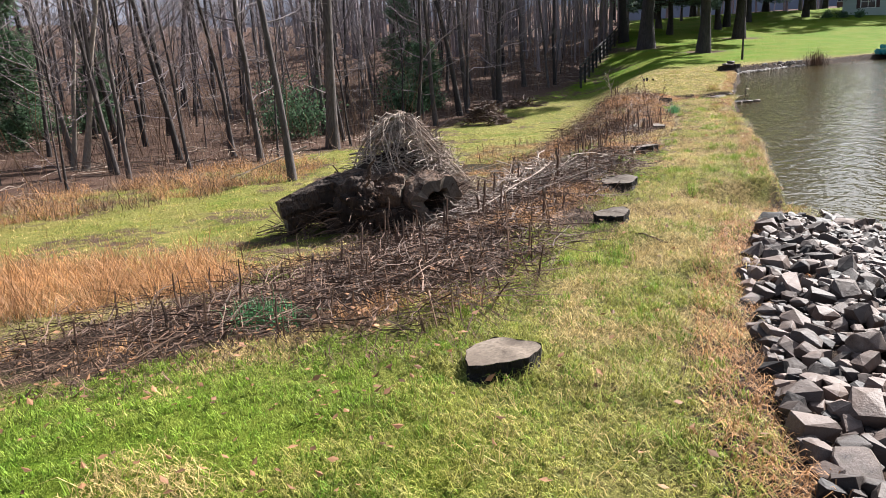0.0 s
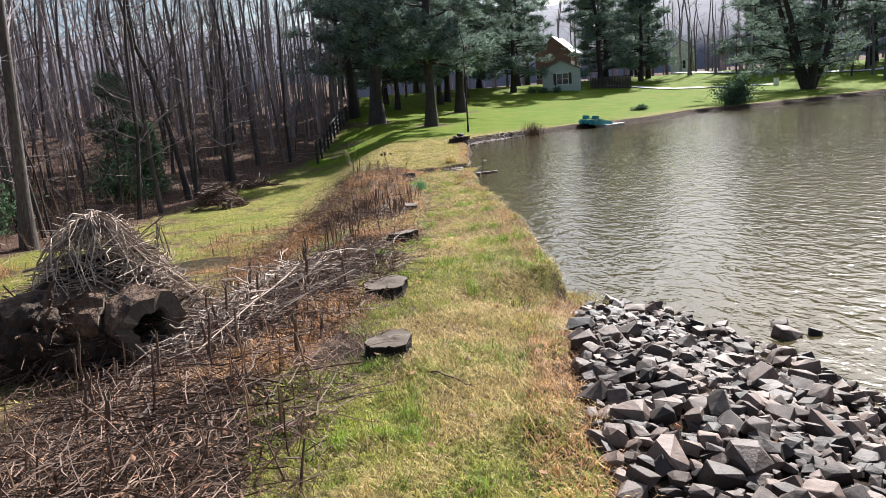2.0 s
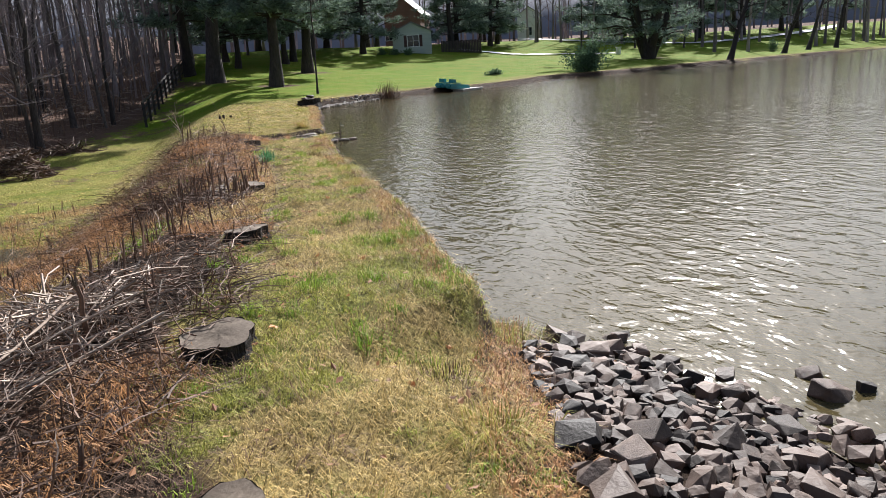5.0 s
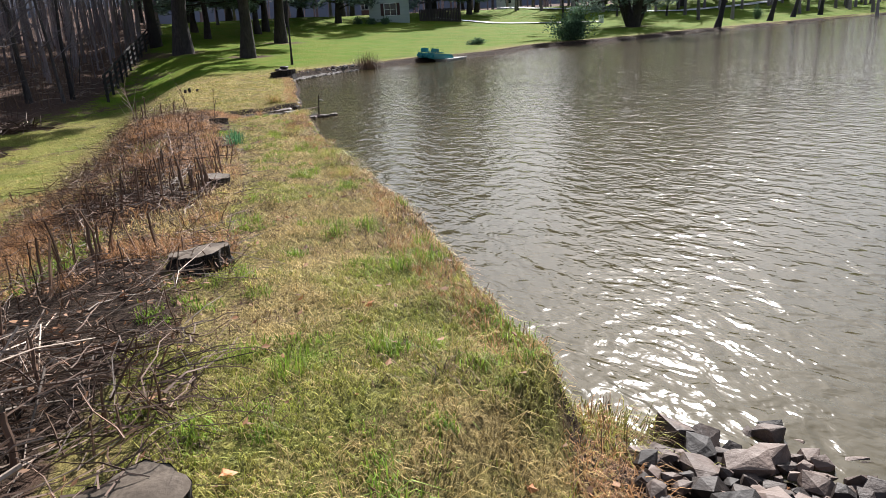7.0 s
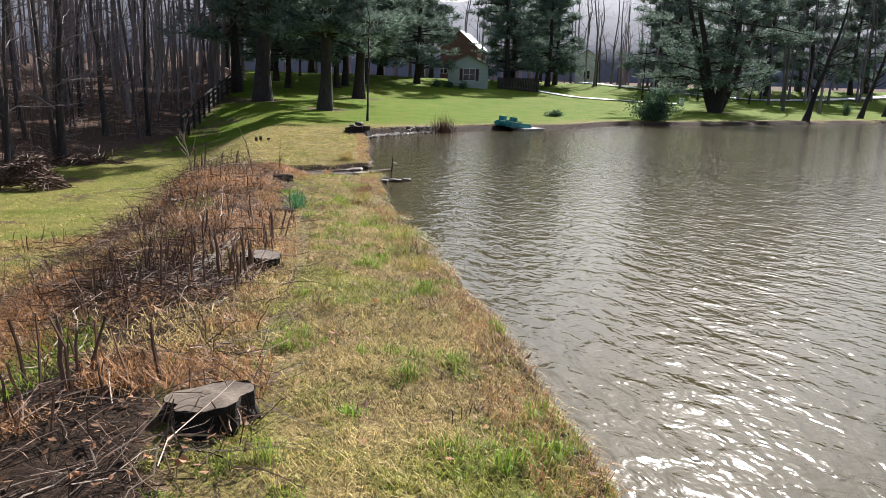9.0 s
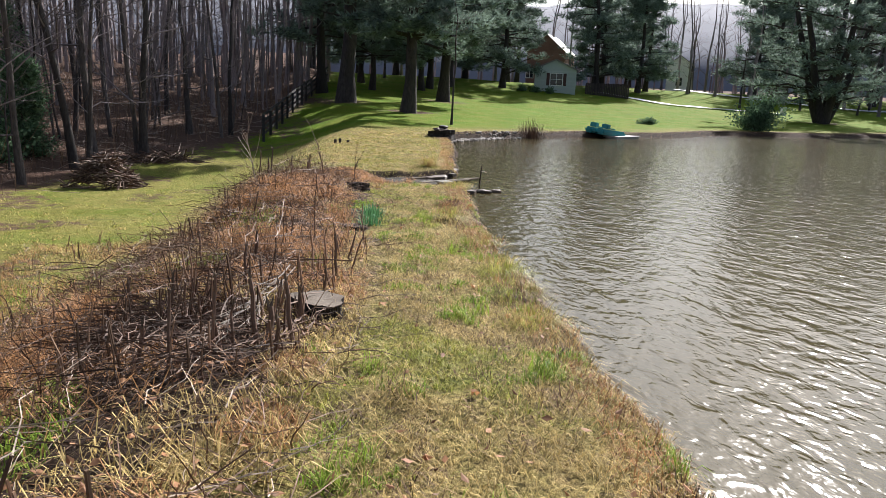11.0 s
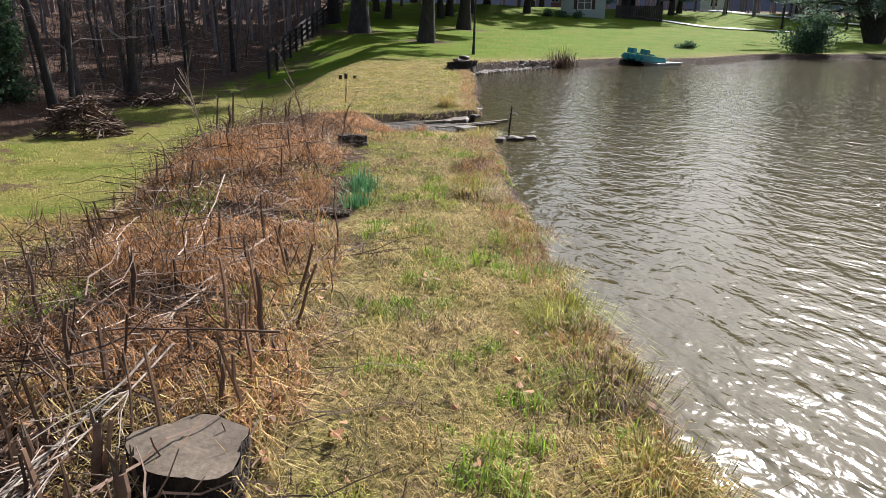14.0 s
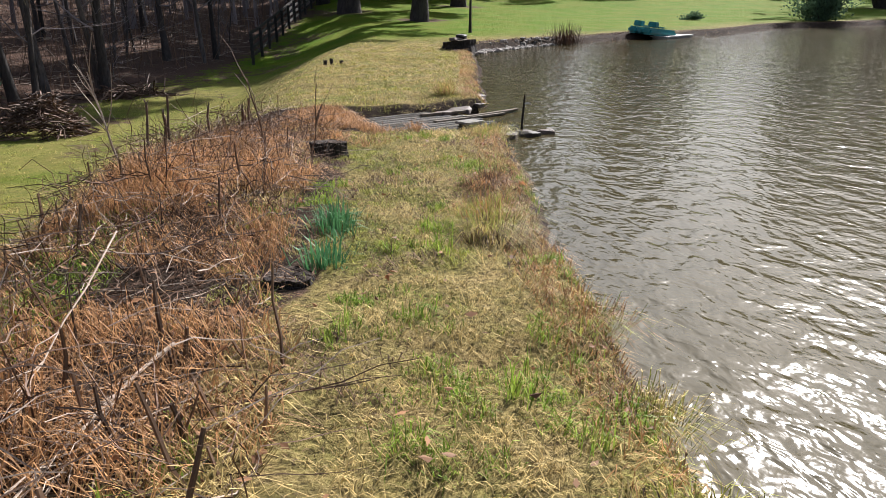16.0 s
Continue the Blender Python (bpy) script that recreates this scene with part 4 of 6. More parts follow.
fence_line([(9.45, 55.4), (12.5, 65.4), (15.6, 74.5), (20.5, 88)], "dark wooden board fence between lawn and woods")


def gabled_house(name, label, at, turn, wide, deep, eaves, peak, wall, roof, windows, over=0.3):
    ob = thing(name, label, "house", at, turn)
    v = np.array([(-wide / 2, 0, -0.6), (wide / 2, 0, -0.6), (wide / 2, 0, eaves), (0, 0, peak), (-wide / 2, 0, eaves)], float)
    v = np.concatenate([v, v + np.array([0, deep, 0])])
    q = np.array([(0, 5, 9, 4), (1, 2, 7, 6), (0, 1, 6, 5)])
    t = np.array([(0, 1, 2), (0, 2, 4), (4, 2, 3), (6, 5, 7), (7, 5, 9), (9, 8, 7)])
    body = part("wall", (v, q, t), wall, ob)
    n = int(eaves / 0.2)
    for i in range(n):
        part("clapboard", box(-wide / 2 - 0.01, -0.03, i * 0.2 + 0.01, wide / 2 + 0.01, -0.003, i * 0.2 + 0.185), wall, body)
    s = (peak - eaves) / (wide / 2)
    for side in (-1, 1):
        x1 = side * (wide / 2 + over)
        z1 = eaves - s * over
        v = np.array([(0, -over, peak + 0.02), (x1, -over, z1 + 0.02), (x1, deep + over, z1 + 0.02), (0, deep + over, peak + 0.02)], float)
        v = np.concatenate([v, v + np.array([0, 0, 0.14])])
        part("roof", (v, np.array([(3, 2, 1, 0), (4, 5, 6, 7), (0, 1, 5, 4), (1, 2, 6, 5), (2, 3, 7, 6), (3, 0, 4, 7)]), np.zeros((0, 3), int)), roof, ob)
    for x, z, w, h, shut in windows:
        win = part("window", join([box(x - w / 2 - 0.09, -0.09, z - 0.09, x - w / 2, -0.031, z + h + 0.09), box(x + w / 2, -0.09, z - 0.09, x + w / 2 + 0.09, -0.031, z + h + 0.09),
            box(x - w / 2, -0.09, z + h, x + w / 2, -0.031, z + h + 0.09), box(x - w / 2, -0.10, z - 0.09, x + w / 2, -0.031, z), box(x - 0.035, -0.085, z, x + 0.035, -0.031, z + h), box(x - w / 2, -0.08, z + h / 2 - 0.02, x - 0.035, -0.031, z + h / 2 + 0.02), box(x + 0.035, -0.08, z + h / 2 - 0.02, x + w / 2, -0.031, z + h / 2 + 0.02)]), WHITE, ob, "white window frame")
        part("pane", box(x - w / 2, -0.05, z, x + w / 2, -0.034, z + h), PANE, win)
        if shut:
            for c in (x - w / 2 - 0.32, x + w / 2 + 0.32):
                part("shutter", box(c - 0.2, -0.075, z - 0.05, c + 0.2, -0.031, z + h + 0.05), SHUTTER, ob, "maroon shutter")
    return ob


gabled_house("garden_shed", "pale green-grey clapboard shed with a white window", (52.2, 97.3, hz(52.2, 97.3)), -28, 5.3, 7.0, 2.9, 4.1, SIDING, ROOFING, [(0.15, 0.95, 1.5, 1.45, True)])
gabled_house("house", "brown brick house with a pale roof behind the shed", (66.3, 126.0, hz(66.3, 126)), -40, 6.5, 10, 5.6, 8.4, BRICKRED, WHITE, [(-2.6, 1.2, 1.2, 1.5, False), (2.6, 1.2, 1.2, 1.5, False)])
gabled_house("house", "distant white house among the trees", (96, 128, hz(96, 128)), -40, 4.6, 8, 5.0, 6.6, WHITE, ROOFING, [(0, 1.2, 1.1, 1.5, False)])
screen = thing("timber_screen", "dark timber screen standing beside the shed", "fence", (59.6, 96.5, hz(59.6, 96.5)), -28)
for n in range(26):
    part("board", box(-2.8 + n * 0.22, 0, -0.3, -2.8 + n * 0.22 + 0.2, 0.04, 1.7 + 0.03 * math.sin(n * 2.1)), HEDGE, screen)


def ribbon(name, line, wide, lift, mat, label, category):
    """A strip laid on the ground."""
    pts = np.array(line, float)
    u = np.concatenate([[0], np.cumsum(np.hypot(*np.diff(pts, axis=0).T))])
    s = np.linspace(0, u[-1], int(u[-1] / 1.0) + 2)
    p = np.stack([np.interp(s, u, pts[:, 0]), np.interp(s, u, pts[:, 1])], -1)
    n = unit(np.gradient(p, axis=0))[:, ::-1] * np.array([-1, 1])
    rows = []
    for o in np.linspace(-wide / 2, wide / 2, 5):
        w = p + n * o
        rows.append(np.column_stack([w, height(w[:, 0], w[:, 1]) + lift]))
    v = np.stack(rows, 1).reshape(-1, 3)
    i = np.arange(len(p) - 1)[:, None] * 5 + np.arange(4)
    q = np.stack([i, i + 1, i + 6, i + 5], -1).reshape(-1, 4)
    ob = part(name, (v, q, np.zeros((0, 3), int)), mat, None, kind="structure")
    return tagged(ob, label, category)


ribbon("road", [(61.3, 100.7), (63.1, 96.1), (65.1, 89.7), (72.5, 87), (79, 85.5)], 1.6, 0.12, DRIVE, "pale gravel driveway crossing the lawn", "driveway")
ribbon("path", [(76, 116), (87.1, 112), (97.5, 107.3), (103, 103), (112, 99), (129, 100), (146, 102.6), (170, 108)], 2.2, 0.22, DRIVE, "pale gravel path curving up the lawn", "path")


def pedal_boat():
    ob = thing("pedal_boat", "teal plastic pedal boat moored at a low dock", "boat")
    for side in (-0.42, 0.42):
        bevelled("hull", [box(-1.15, side - 0.27, 0.0, 1.15, side + 0.27, 0.34)], TEAL, ob, "teal hull", 0.1)
        bevelled("seat", [box(-0.75, side - 0.22, 0.36, -0.45, side + 0.22, 0.62), box(-0.45, side - 0.22, 0.36, 0.1, side + 0.22, 0.43)], TEAL, ob, "", 0.03)
    bevelled("deck", [box(-1.1, -0.14, 0.05, 1.0, 0.14, 0.26)], TEAL, ob, "", 0.05)
    return ob


hydrant = thing("white_post", "short white post standing on the far lawn", "post", (78.4, 84.7, hz(78.4, 84.7)))
bevelled("shaft", [box(-0.28, -0.28, -0.2, 0.28, 0.28, 0.85)], WHITE, hydrant, "", 0.08)
bevelled("cap", [box(-0.34, -0.34, 0.852, 0.34, 0.34, 0.98)], WHITE, hydrant, "", 0.05)
place(leafy_shrub(53, 2.0, 0.7, 900, "slim green conifer on the pond's bank", size=0.14), 97.2, 73.6)
for n, (x, y) in enumerate(((46.5, 95.5), (48.2, 95.0), (50.0, 94.6))):
    place(leafy_shrub(54 + n, 0.9, 0.8, 700, "low rounded bush in a row before the shed", size=0.14), x, y)


boat = pedal_boat()
boat.matrix_basis = pose(28.2, 48.55, -0.34, 4, 6, 20)
dock = thing("low_dock", "pale low wooden dock at the pond's edge", "dock", (29.4, 48.5, -0.42), 24)
for n in range(9):
    part("plank", box(-1.3 + n * 0.28, -0.5, 0, -1.3 + n * 0.28 + 0.26, 0.5, 0.05), PALEDECK, dock)
part("float", box(-1.2, -0.4, -0.2, 1.2, 0.4, -0.002), PALEDECK, dock)

spill = thing("spillway", "wet plank-lined spillway through the dam", "spillway", (9.1, 27.5, -0.50), 14)
bevelled("slab", [box(-0.95, -1.1, -0.3, 1.3, 1.25, -0.02)], CONCRETE, spill, "", 0.03)
part("water_sheet", box(-0.97, -1.12, -0.01, 1.32, 1.28, 0.001), WATER, spill, "thin sheet of running water")
for n in range(18):
    bevelled("plank", [box(-0.85 + 0.05 * math.sin(n * 2.3), -1.08 + n * 0.128, -0.018, 1.0 + 0.22 * math.sin(n * 1.7), -0.965 + n * 0.128, 0.008 + 0.007 * (n % 3))], WETWOOD, spill, "", 0.006)
for n, (x, y, turn, long) in enumerate(((10.1, 27.9, 16, 1.5), (10.6, 28.15, 22, 1.3), (9.8, 28.45, 10, 0.9))):
    board = thing("loose_board", "grey weathered board lying at the spillway's mouth", "board", (x, y, -0.495 + 0.012 * n), turn)
    bevelled("plank", [box(-long / 2, -0.05, 0, long / 2, 0.05, 0.035)], CUTWOOD, board, "", 0.008)
sluice = thing("concrete_block", "dark concrete block standing at the spillway's mouth", "block", (9.5, 26.45, -0.5), 20)
bevelled("body", [box(-0.16, -0.13, -0.3, 0.16, 0.13, 0.17)], STUMPBARK, sluice, "", 0.03)
bevelled("cap", [box(-0.18, -0.15, 0.175, 0.18, 0.15, 0.21)], CONCRETE, sluice, "", 0.012)
for n, (x, y, r) in enumerate(((9.75, 26.1, 0.2), (10.0, 26.05, 0.24), (10.3, 26.1, 0.3), (10.6, 26.1, 0.2), (9.9, 28.55, 0.3), (10.3, 28.9, 0.35), (10.75, 29.3, 0.3), (11.0, 29.9, 0.35), (11.3, 30.5, 0.3))):
    lump = thing("low_rock", "low wet rock at the spillway's edge", "rock", (x, y, -0.5), 50 * n)
    part("face", rocks[n % 16], ROCK, lump).scale = (r, r * 0.8, 0.16)
stake = thing("wooden_stake", "thin upright wooden stake in the shallow water", "stake", (10.2, 26.15, -0.6))
part("shaft", tubes(np.array([[(0, 0, -0.2), (0.02, 0, 0.3), (0.06, 0.01, 0.68)]]), np.array([[0.02, 0.018, 0.015]]), 7, True), STUMPBARK, stake)
part("tie", tubes(np.array([[(0.05, 0, 0.56), (0.12, 0, 0.56), (0.17, 0, 0.53)]]), np.array([[0.015, 0.015, 0.01]]), 5, True), PALEDECK, stake)

# pale stones along the far inlet, and the dark stump with slabs on it
rng = rng_of(81)
inlet = tagged(thing("stone_bank", "pale small stones along the pond's inlet", "riprap"), kind="structure")
pale_rocks = [me.copy() for me in rocks[:6]]
for me in pale_rocks:
    me.materials[0] = PALESTONE
for n in range(230):
    u = rng.random()
    x, y = 15.7 + 5.8 * u + rng.normal(0, 0.15), 41.9 + 4.4 * u**0.75 + rng.uniform(-0.3, 0.75)
    ob = new("stone", pale_rocks[int(rng.integers(6))])
    ob.parent = inlet
    ob.matrix_basis = pose(x, y, max(hz(x, y), -0.52) + 0.03, rng.uniform(-20, 20), rng.uniform(-20, 20), rng.uniform(0, 360)) @ Matrix.Scale(rng.uniform(0.07, 0.16), 4)
place(stump(331, 0.55, 0.26, "wide dark stump at the dam's far end", False), 15.2, 41.6)
for n, (dx, dz, r) in enumerate(((0.0, 0.26, 0.42), (0.15, 0.36, 0.3))):
    slab = thing("flat_stone", "flat pale stone lying on the dark stump", "stone", (15.15 + dx, 41.55, hz(15.2, 41.6) + dz + 0.05), 40 * n)
    part("face", rocks[3 + n], ROCK, slab).scale = (r, r, 0.16)
for n, (x, y, tall) in enumerate(((9.55, 37.5, 0.14), (9.8, 37.8, 0.17), (10.0, 37.4, 0.1))):
    place(stump(335 + n, 0.05, tall, "small dark sapling stub on the dam", False), x, y)


# ---- the heap of logs and brush ----
def log_piece(seed, length, r, label, hollow=0.0, mat=None, taper=0.85, name="log"):
    """A log along +x, with rough bark, and a hollow end if wished."""
    rng = rng_of(seed)
    ob = thing(name, label, "log")
    k, s = 26, 14
    a = np.arange(k) * 2 * np.pi / k
    u = np.linspace(0, 1, s)
    lump = 1 + 0.10 * np.sin(3 * a + 1)[None] + 0.07 * np.sin(7 * a)[None] * np.cos(5 * u)[:, None] + rng.normal(0, 0.035, (s, k))
    rr = r * (1 - (1 - taper) * u)[:, None] * lump
    bend = 0.06 * length * np.sin(u * 3)
    outer = np.stack([np.repeat((u * length)[:, None], k, 1) + rng.normal(0, 0.02, (s, k)), rr * np.cos(a), rr * np.sin(a) + bend[:, None]], -1)
    i, j = np.arange(k), (np.arange(k) + 1) % k
    q = np.concatenate([np.stack([n * k + i, n * k + j, (n + 1) * k + j, (n + 1) * k + i], -1) for n in range(s - 1)])
    part("bark", (outer.reshape(-1, 3), q, np.zeros((0, 3), int)), mat or ROTTEN, ob)
    for end in (0, -1):
        rim = outer[end]
        c = rim.mean(0)
        rings = [c + (rim - c) * 0.985]
        depth = (1 if end == 0 else -1) * 0.9 * length
        if hollow and end == 0:
            h = 1 - hollow
            rings += [c + (rim - c) * (h + 0.06) + rng.normal(0, 0.01, rim.shape), c + (rim - c) * h + np.array([0.06, 0, 0]), c + (rim - c) * h * 0.9 + np.array([depth * 0.4, 0, 0]), c + (rim - c) * 0.1 + np.array([depth * 0.5, 0, 0])]
        else:
            rings += [c + (rim - c) * 0.6 + rng.normal(0, 0.012, rim.shape), c + (rim - c) * 0.05]
        v = np.concatenate(rings)
        q = np.concatenate([np.stack([n * k + i, n * k + j, (n + 1) * k + j, (n + 1) * k + i], -1) for n in range(len(rings) - 1)])
        part("cut_face", (v, q, np.zeros((0, 3), int)), CUTWOOD if end == 0 else ROTTEN, ob)
    return ob


HEAP = (-1.05, 12.95)
hollow = log_piece(501, 1.9, 0.43, "large hollow log with a grey sawn end in the brush heap", 0.5, BROWNWOOD)
hollow.matrix_basis = pose(-0.24, 11.5, -0.40, 0, 3, 116)
root = log_piece(502, 1.7, 0.5, "broad rotten trunk lying under the brush heap", mat=BROWNWOOD, taper=0.75)
root.matrix_basis = pose(-0.75, 12.1, -0.38, 0, 2, 168)
dark = log_piece(503, 1.5, 0.3, "dark rotten log jutting out of the heap")
dark.matrix_basis = pose(-2.85, 11.75, -0.52, 0, -14, 22)
low_log = log_piece(504, 1.9, 0.17, "low dark log lying at the foot of the heap")
low_log.matrix_basis = pose(-2.1, 11.75, -0.75, 0, -2, -4)


def root_wad(seed, wide, deep, tall, label):
    """A torn-out root mass: a lumpy clod of earth with stout broken roots."""
    rng = rng_of(seed)
    ob = thing("root_wad", label, "root")
    bm = bmesh.new()
    bmesh.ops.create_icosphere(bm, subdivisions=4, radius=1.0)
    v = np.array([w.co[:] for w in bm.verts])
    k = 0.62 + 0.5 * grid_noise(v[:, 0] + 3 * v[:, 2], v[:, 1] - 2 * v[:, 2], 1.5, seed) + 0.22 * grid_noise(v[:, 0] - v[:, 2], v[:, 1] + 2 * v[:, 2], 4.5, seed + 1) + 0.1 * grid_noise(v[:, 0] + v[:, 2], v[:, 1], 11.0, seed + 2)
    v = v * k[:, None] * np.array([wide, deep, tall])
    for w, p in zip(bm.verts, v.tolist()):
        w.co = p
    me = bpy.data.meshes.new("clod")
    bm.to_mesh(me)
    bm.free()
    me.materials.append(ROTTEN)
    me.shade_smooth()
    part("clod", me, ROTTEN, ob)
    for n in range(14):
        w = ways(1, -15, 60, rng)
        p = curve_paths(w * np.array([[wide, deep, tall]]) * 0.75, w, rng.uniform(0.25, 0.6, 1), 6, -0.25, 0.06, rng)
        part("root", tubes(p, rng.uniform(0.025, 0.06) * np.linspace(1, 0.25, 6)[None], 7, True), BROWNWOOD, ob)
    return ob


wad = root_wad(505, 0.85, 0.55, 0.72, "dark torn-out root mass in the middle of the brush heap")
wad.matrix_basis = pose(-0.95, 13.0, -0.35, 0, 0, 15)
knot = root_wad(507, 0.34, 0.34, 0.4, "knotted brown root stock beside the hollow log")
knot.matrix_basis = pose(-1.6, 11.75, -0.3, 0, 0, 70)


def heap_sticks(n, seed, centre, spread_xy, dome, long, thick):
    """Sticks lying tangled over a dome."""
    rng = rng_of(seed)
    a, d = rng.uniform(0, 2 * np.pi, n), np.sqrt(rng.random(n))
    x = centre[0] + spread_xy[0] * d * np.cos(a)
    y = centre[1] + spread_xy[1] * d * np.sin(a)
    z = height(x, y) + dome * np.clip(1 - d**2.2, 0, 1) * rng.uniform(0.55, 1.05, n) + 0.03
    w = ways(n, -28, 28, rng)
    w[:, :2] += 0.25 * np.stack([np.cos(a), np.sin(a)], -1)
    ln = long * rng.uniform(0.35, 1.2, n)
    p = curve_paths(np.stack([x, y, z], -1) - unit(w) * ln[:, None] * 0.5, unit(w), ln, 5, -0.12, 0.05, rng)
    p[..., 2] = np.maximum(p[..., 2], height(p[..., 0], p[..., 1]) + 0.01)
    return tubes(p, thick * rng.uniform(0.4, 1.3, (n, 1)) * np.linspace(1, 0.35, 5), 4)


def stuff(name, data, mat, label, category):
    ob = part(name, data, mat, None, kind="stuff")
    return tagged(ob, label, category)


def draped_stems(n, seed, centre, spread_xy, dome, thick, low=0.1, reach=(0.4, 0.85), slack=0.12):
    """Long limp stems hanging from the top of a dome down over its sides."""
    rng = rng_of(seed)
    k = 8
    u = np.linspace(0, 1, k)[None]
    a = rng.uniform(0, 2 * np.pi, (n, 1)) + rng.normal(0, 0.9, (n, 1)) * u + np.cumsum(rng.normal(0, 0.06, (n, k)), 1)
    d = low + rng.uniform(0, 0.45, (n, 1)) + rng.uniform(*reach, (n, 1)) * u
    x = centre[0] + spread_xy[0] * d * np.cos(a)
    y = centre[1] + spread_xy[1] * d * np.sin(a)
    lift = rng.uniform(0.0, slack, (n, 1)) + 0.10 * np.sin(u * np.pi) * rng.uniform(-0.3, 1, (n, 1))
    z = height(x, y) + dome * np.clip(1 - np.maximum(d, 0) ** 2.4, 0, 1) * (0.8 + 0.4 * grid_noise(x, y, 1.6, seed)) + lift + rng.normal(0, 0.012, (n, k))
    return tubes(np.stack([x, y, np.maximum(z, height(x, y) + 0.02)], -1), thick * rng.uniform(0.5, 1.4, (n, 1)) * np.linspace(1, 0.5, k), 4)


stuff("brush_heap", draped_stems(240, 517, (HEAP[0] + 0.2, HEAP[1] - 0.15), (1.35, 1.15), 1.42, 0.010, -0.3, (0.3, 0.9), 0.22), STICK, "long bleached stems draped over the heap of logs", "brush heap")
stuff("brush_heap", heap_sticks(1700, 511, (HEAP[0] + 0.2, HEAP[1] - 0.05), (1.3, 0.95), 1.72, 0.6, 0.011), STICK, "heap of bleached cut sticks piled over old logs", "brush heap")
stuff("brush_heap", heap_sticks(520, 516, (-1.3, 12.0), (1.9, 0.6), 0.65, 0.9, 0.010), DARKSTICK, "dark twigs matted at the foot of the heap", "brush heap")
stuff("brush_heap", heap_sticks(380, 512, (HEAP[0], HEAP[1] + 0.3), (1.6, 1.1), 1.3, 1.0, 0.011), DARKSTICK, "dark twigs tangled through the brush heap", "brush heap")
stuff("brush_heap", heap_sticks(420, 513, (0.9, 11.2), (1.3, 1.4), 0.35, 1.0, 0.008), STICK, "pale sticks strewn beside the heap", "brush heap")
stuff("brush_heap", heap_sticks(420, 514, (1.75, 40.2), (1.15, 0.8), 1.25, 0.9, 0.03), DARKSTICK, "dark pile of branches on the meadow", "brush heap")
stuff("brush_heap", heap_sticks(150, 515, (3.6, 47.5), (1.6, 0.5), 0.3, 1.8, 0.03), DARKSTICK, "dark fallen branches by the wood", "brush heap")


# ---- brush on the dam's dry side ----
def scatter(n, x0, x1, y0, y1, keep, seed):
    """n places where keep(x, y, rng) says so."""
    rng = rng_of(seed)
    got = np.zeros((0, 2))
    while len(got) < n:
        p = np.stack([rng.uniform(x0, x1, 2 * n), rng.uniform(y0, y1, 2 * n)], -1)
        got = np.concatenate([got, p[keep(p[:, 0], p[:, 1], rng)]])
    got = got[:n]
    return np.column_stack([got, height(got[:, 0], got[:, 1])])


def left_of(x, y):
    return -to_line(x, y, EDGE) + 0.38 * smoothstep(8, 13, y) * smoothstep(27, 25, y)


def in_brush(x, y, rng):
    e = left_of(x, y)
    patch = grid_noise(x, y, 0.9, 31)
    return (e > 0.9 * grid_noise(x, y, 0.8, 33) - 0.28) & (e > 0.0) & (e < 4.4 + 1.8 * smoothstep(10, 16, y)) & (y - 0.25 * np.minimum(x, 0) > 4.4 + 1.2 * grid_noise(x, y, 1.1, 32)) & (rng.random(len(x)) < (0.25 + 0.9 * patch) * np.clip(1.6 - 0.3 * e, 0.25, 1))


def random_ways(n, rng):
    a = rng.uniform(0, 2 * np.pi, n)
    return np.stack([np.cos(a), np.sin(a)], -1)


def standing_stems(n, seed, tall, thick, lo=-6, hi=9, y0=5, y1=27, keep=in_brush, low=55, droop=0.0, wobble=0.03, steps=4):
    rng = rng_of(seed)
    at = scatter(n, lo, hi, y0, y1, keep, seed + 1)
    at[:, 2] -= 0.03
    w = ways(n, low, 90, rng)
    ln = tall * rng.uniform(0.3, 1.25, n)
    p = curve_paths(at, w, ln, steps, droop, wobble, rng)
    if droop:
        p[..., 2] = np.maximum(p[..., 2], height(p[..., 0], p[..., 1]) + 0.01)
    return tubes(p, thick * rng.uniform(0.5, 1.4, (n, 1)) * np.linspace(1, 0.55, steps), 4 if thick > 0.006 else 3, True)


def lying_stems(n, seed, long, thick, lo=-6, hi=9, y0=5, y1=27, keep=in_brush, lift=0.10):
    rng = rng_of(seed)
    at = scatter(n, lo, hi, y0, y1, keep, seed + 1)
    at[:, 2] += rng.uniform(0.01, lift, n)
    w = ways(n, -10, 12, rng)
    p = curve_paths(at, w, long * rng.uniform(0.3, 1.3, n), 5, -0.05, 0.05, rng)
    p[..., 2] = np.maximum(p[..., 2], height(p[..., 0], p[..., 1]) + 0.012)
    return tubes(p, thick * rng.uniform(0.5, 1.4, (n, 1)) * np.linspace(1, 0.4, 5), 3)


def clustered(x, y, rng):
    return in_brush(x, y, rng) & ((grid_noise(x, y, 0.75, 61) > 0.66) | (np.hypot(x - 4.3, y - 16.7) < 0.7) | (rng.random(len(x)) < 0.05))


stuff("dead_stems", standing_stems(2200, 521, 0.36, 0.0042, low=20, droop=-0.6, wobble=0.06, steps=5), STEM, "brown dead stems standing on the dam's dry side", "brush")
stuff("dead_stems", standing_stems(420, 523, 0.42, 0.011, keep=clustered, low=72), STEM, "thick dark cut stems standing in the brush", "brush")
def thicket(x, y, rng):
    e = left_of(x, y)
    core = np.exp(-(((e - 1.5) / 1.2) ** 2 + ((y - 23.6) / 2.8) ** 2)) + 0.7 * np.exp(-(((e - 2.4) / 1.5) ** 2 + ((y - 18.6) / 2.2) ** 2))
    return (e > 0.25) & (rng.random(len(x)) < core * (0.4 + grid_noise(x, y, 1.4, 62)))


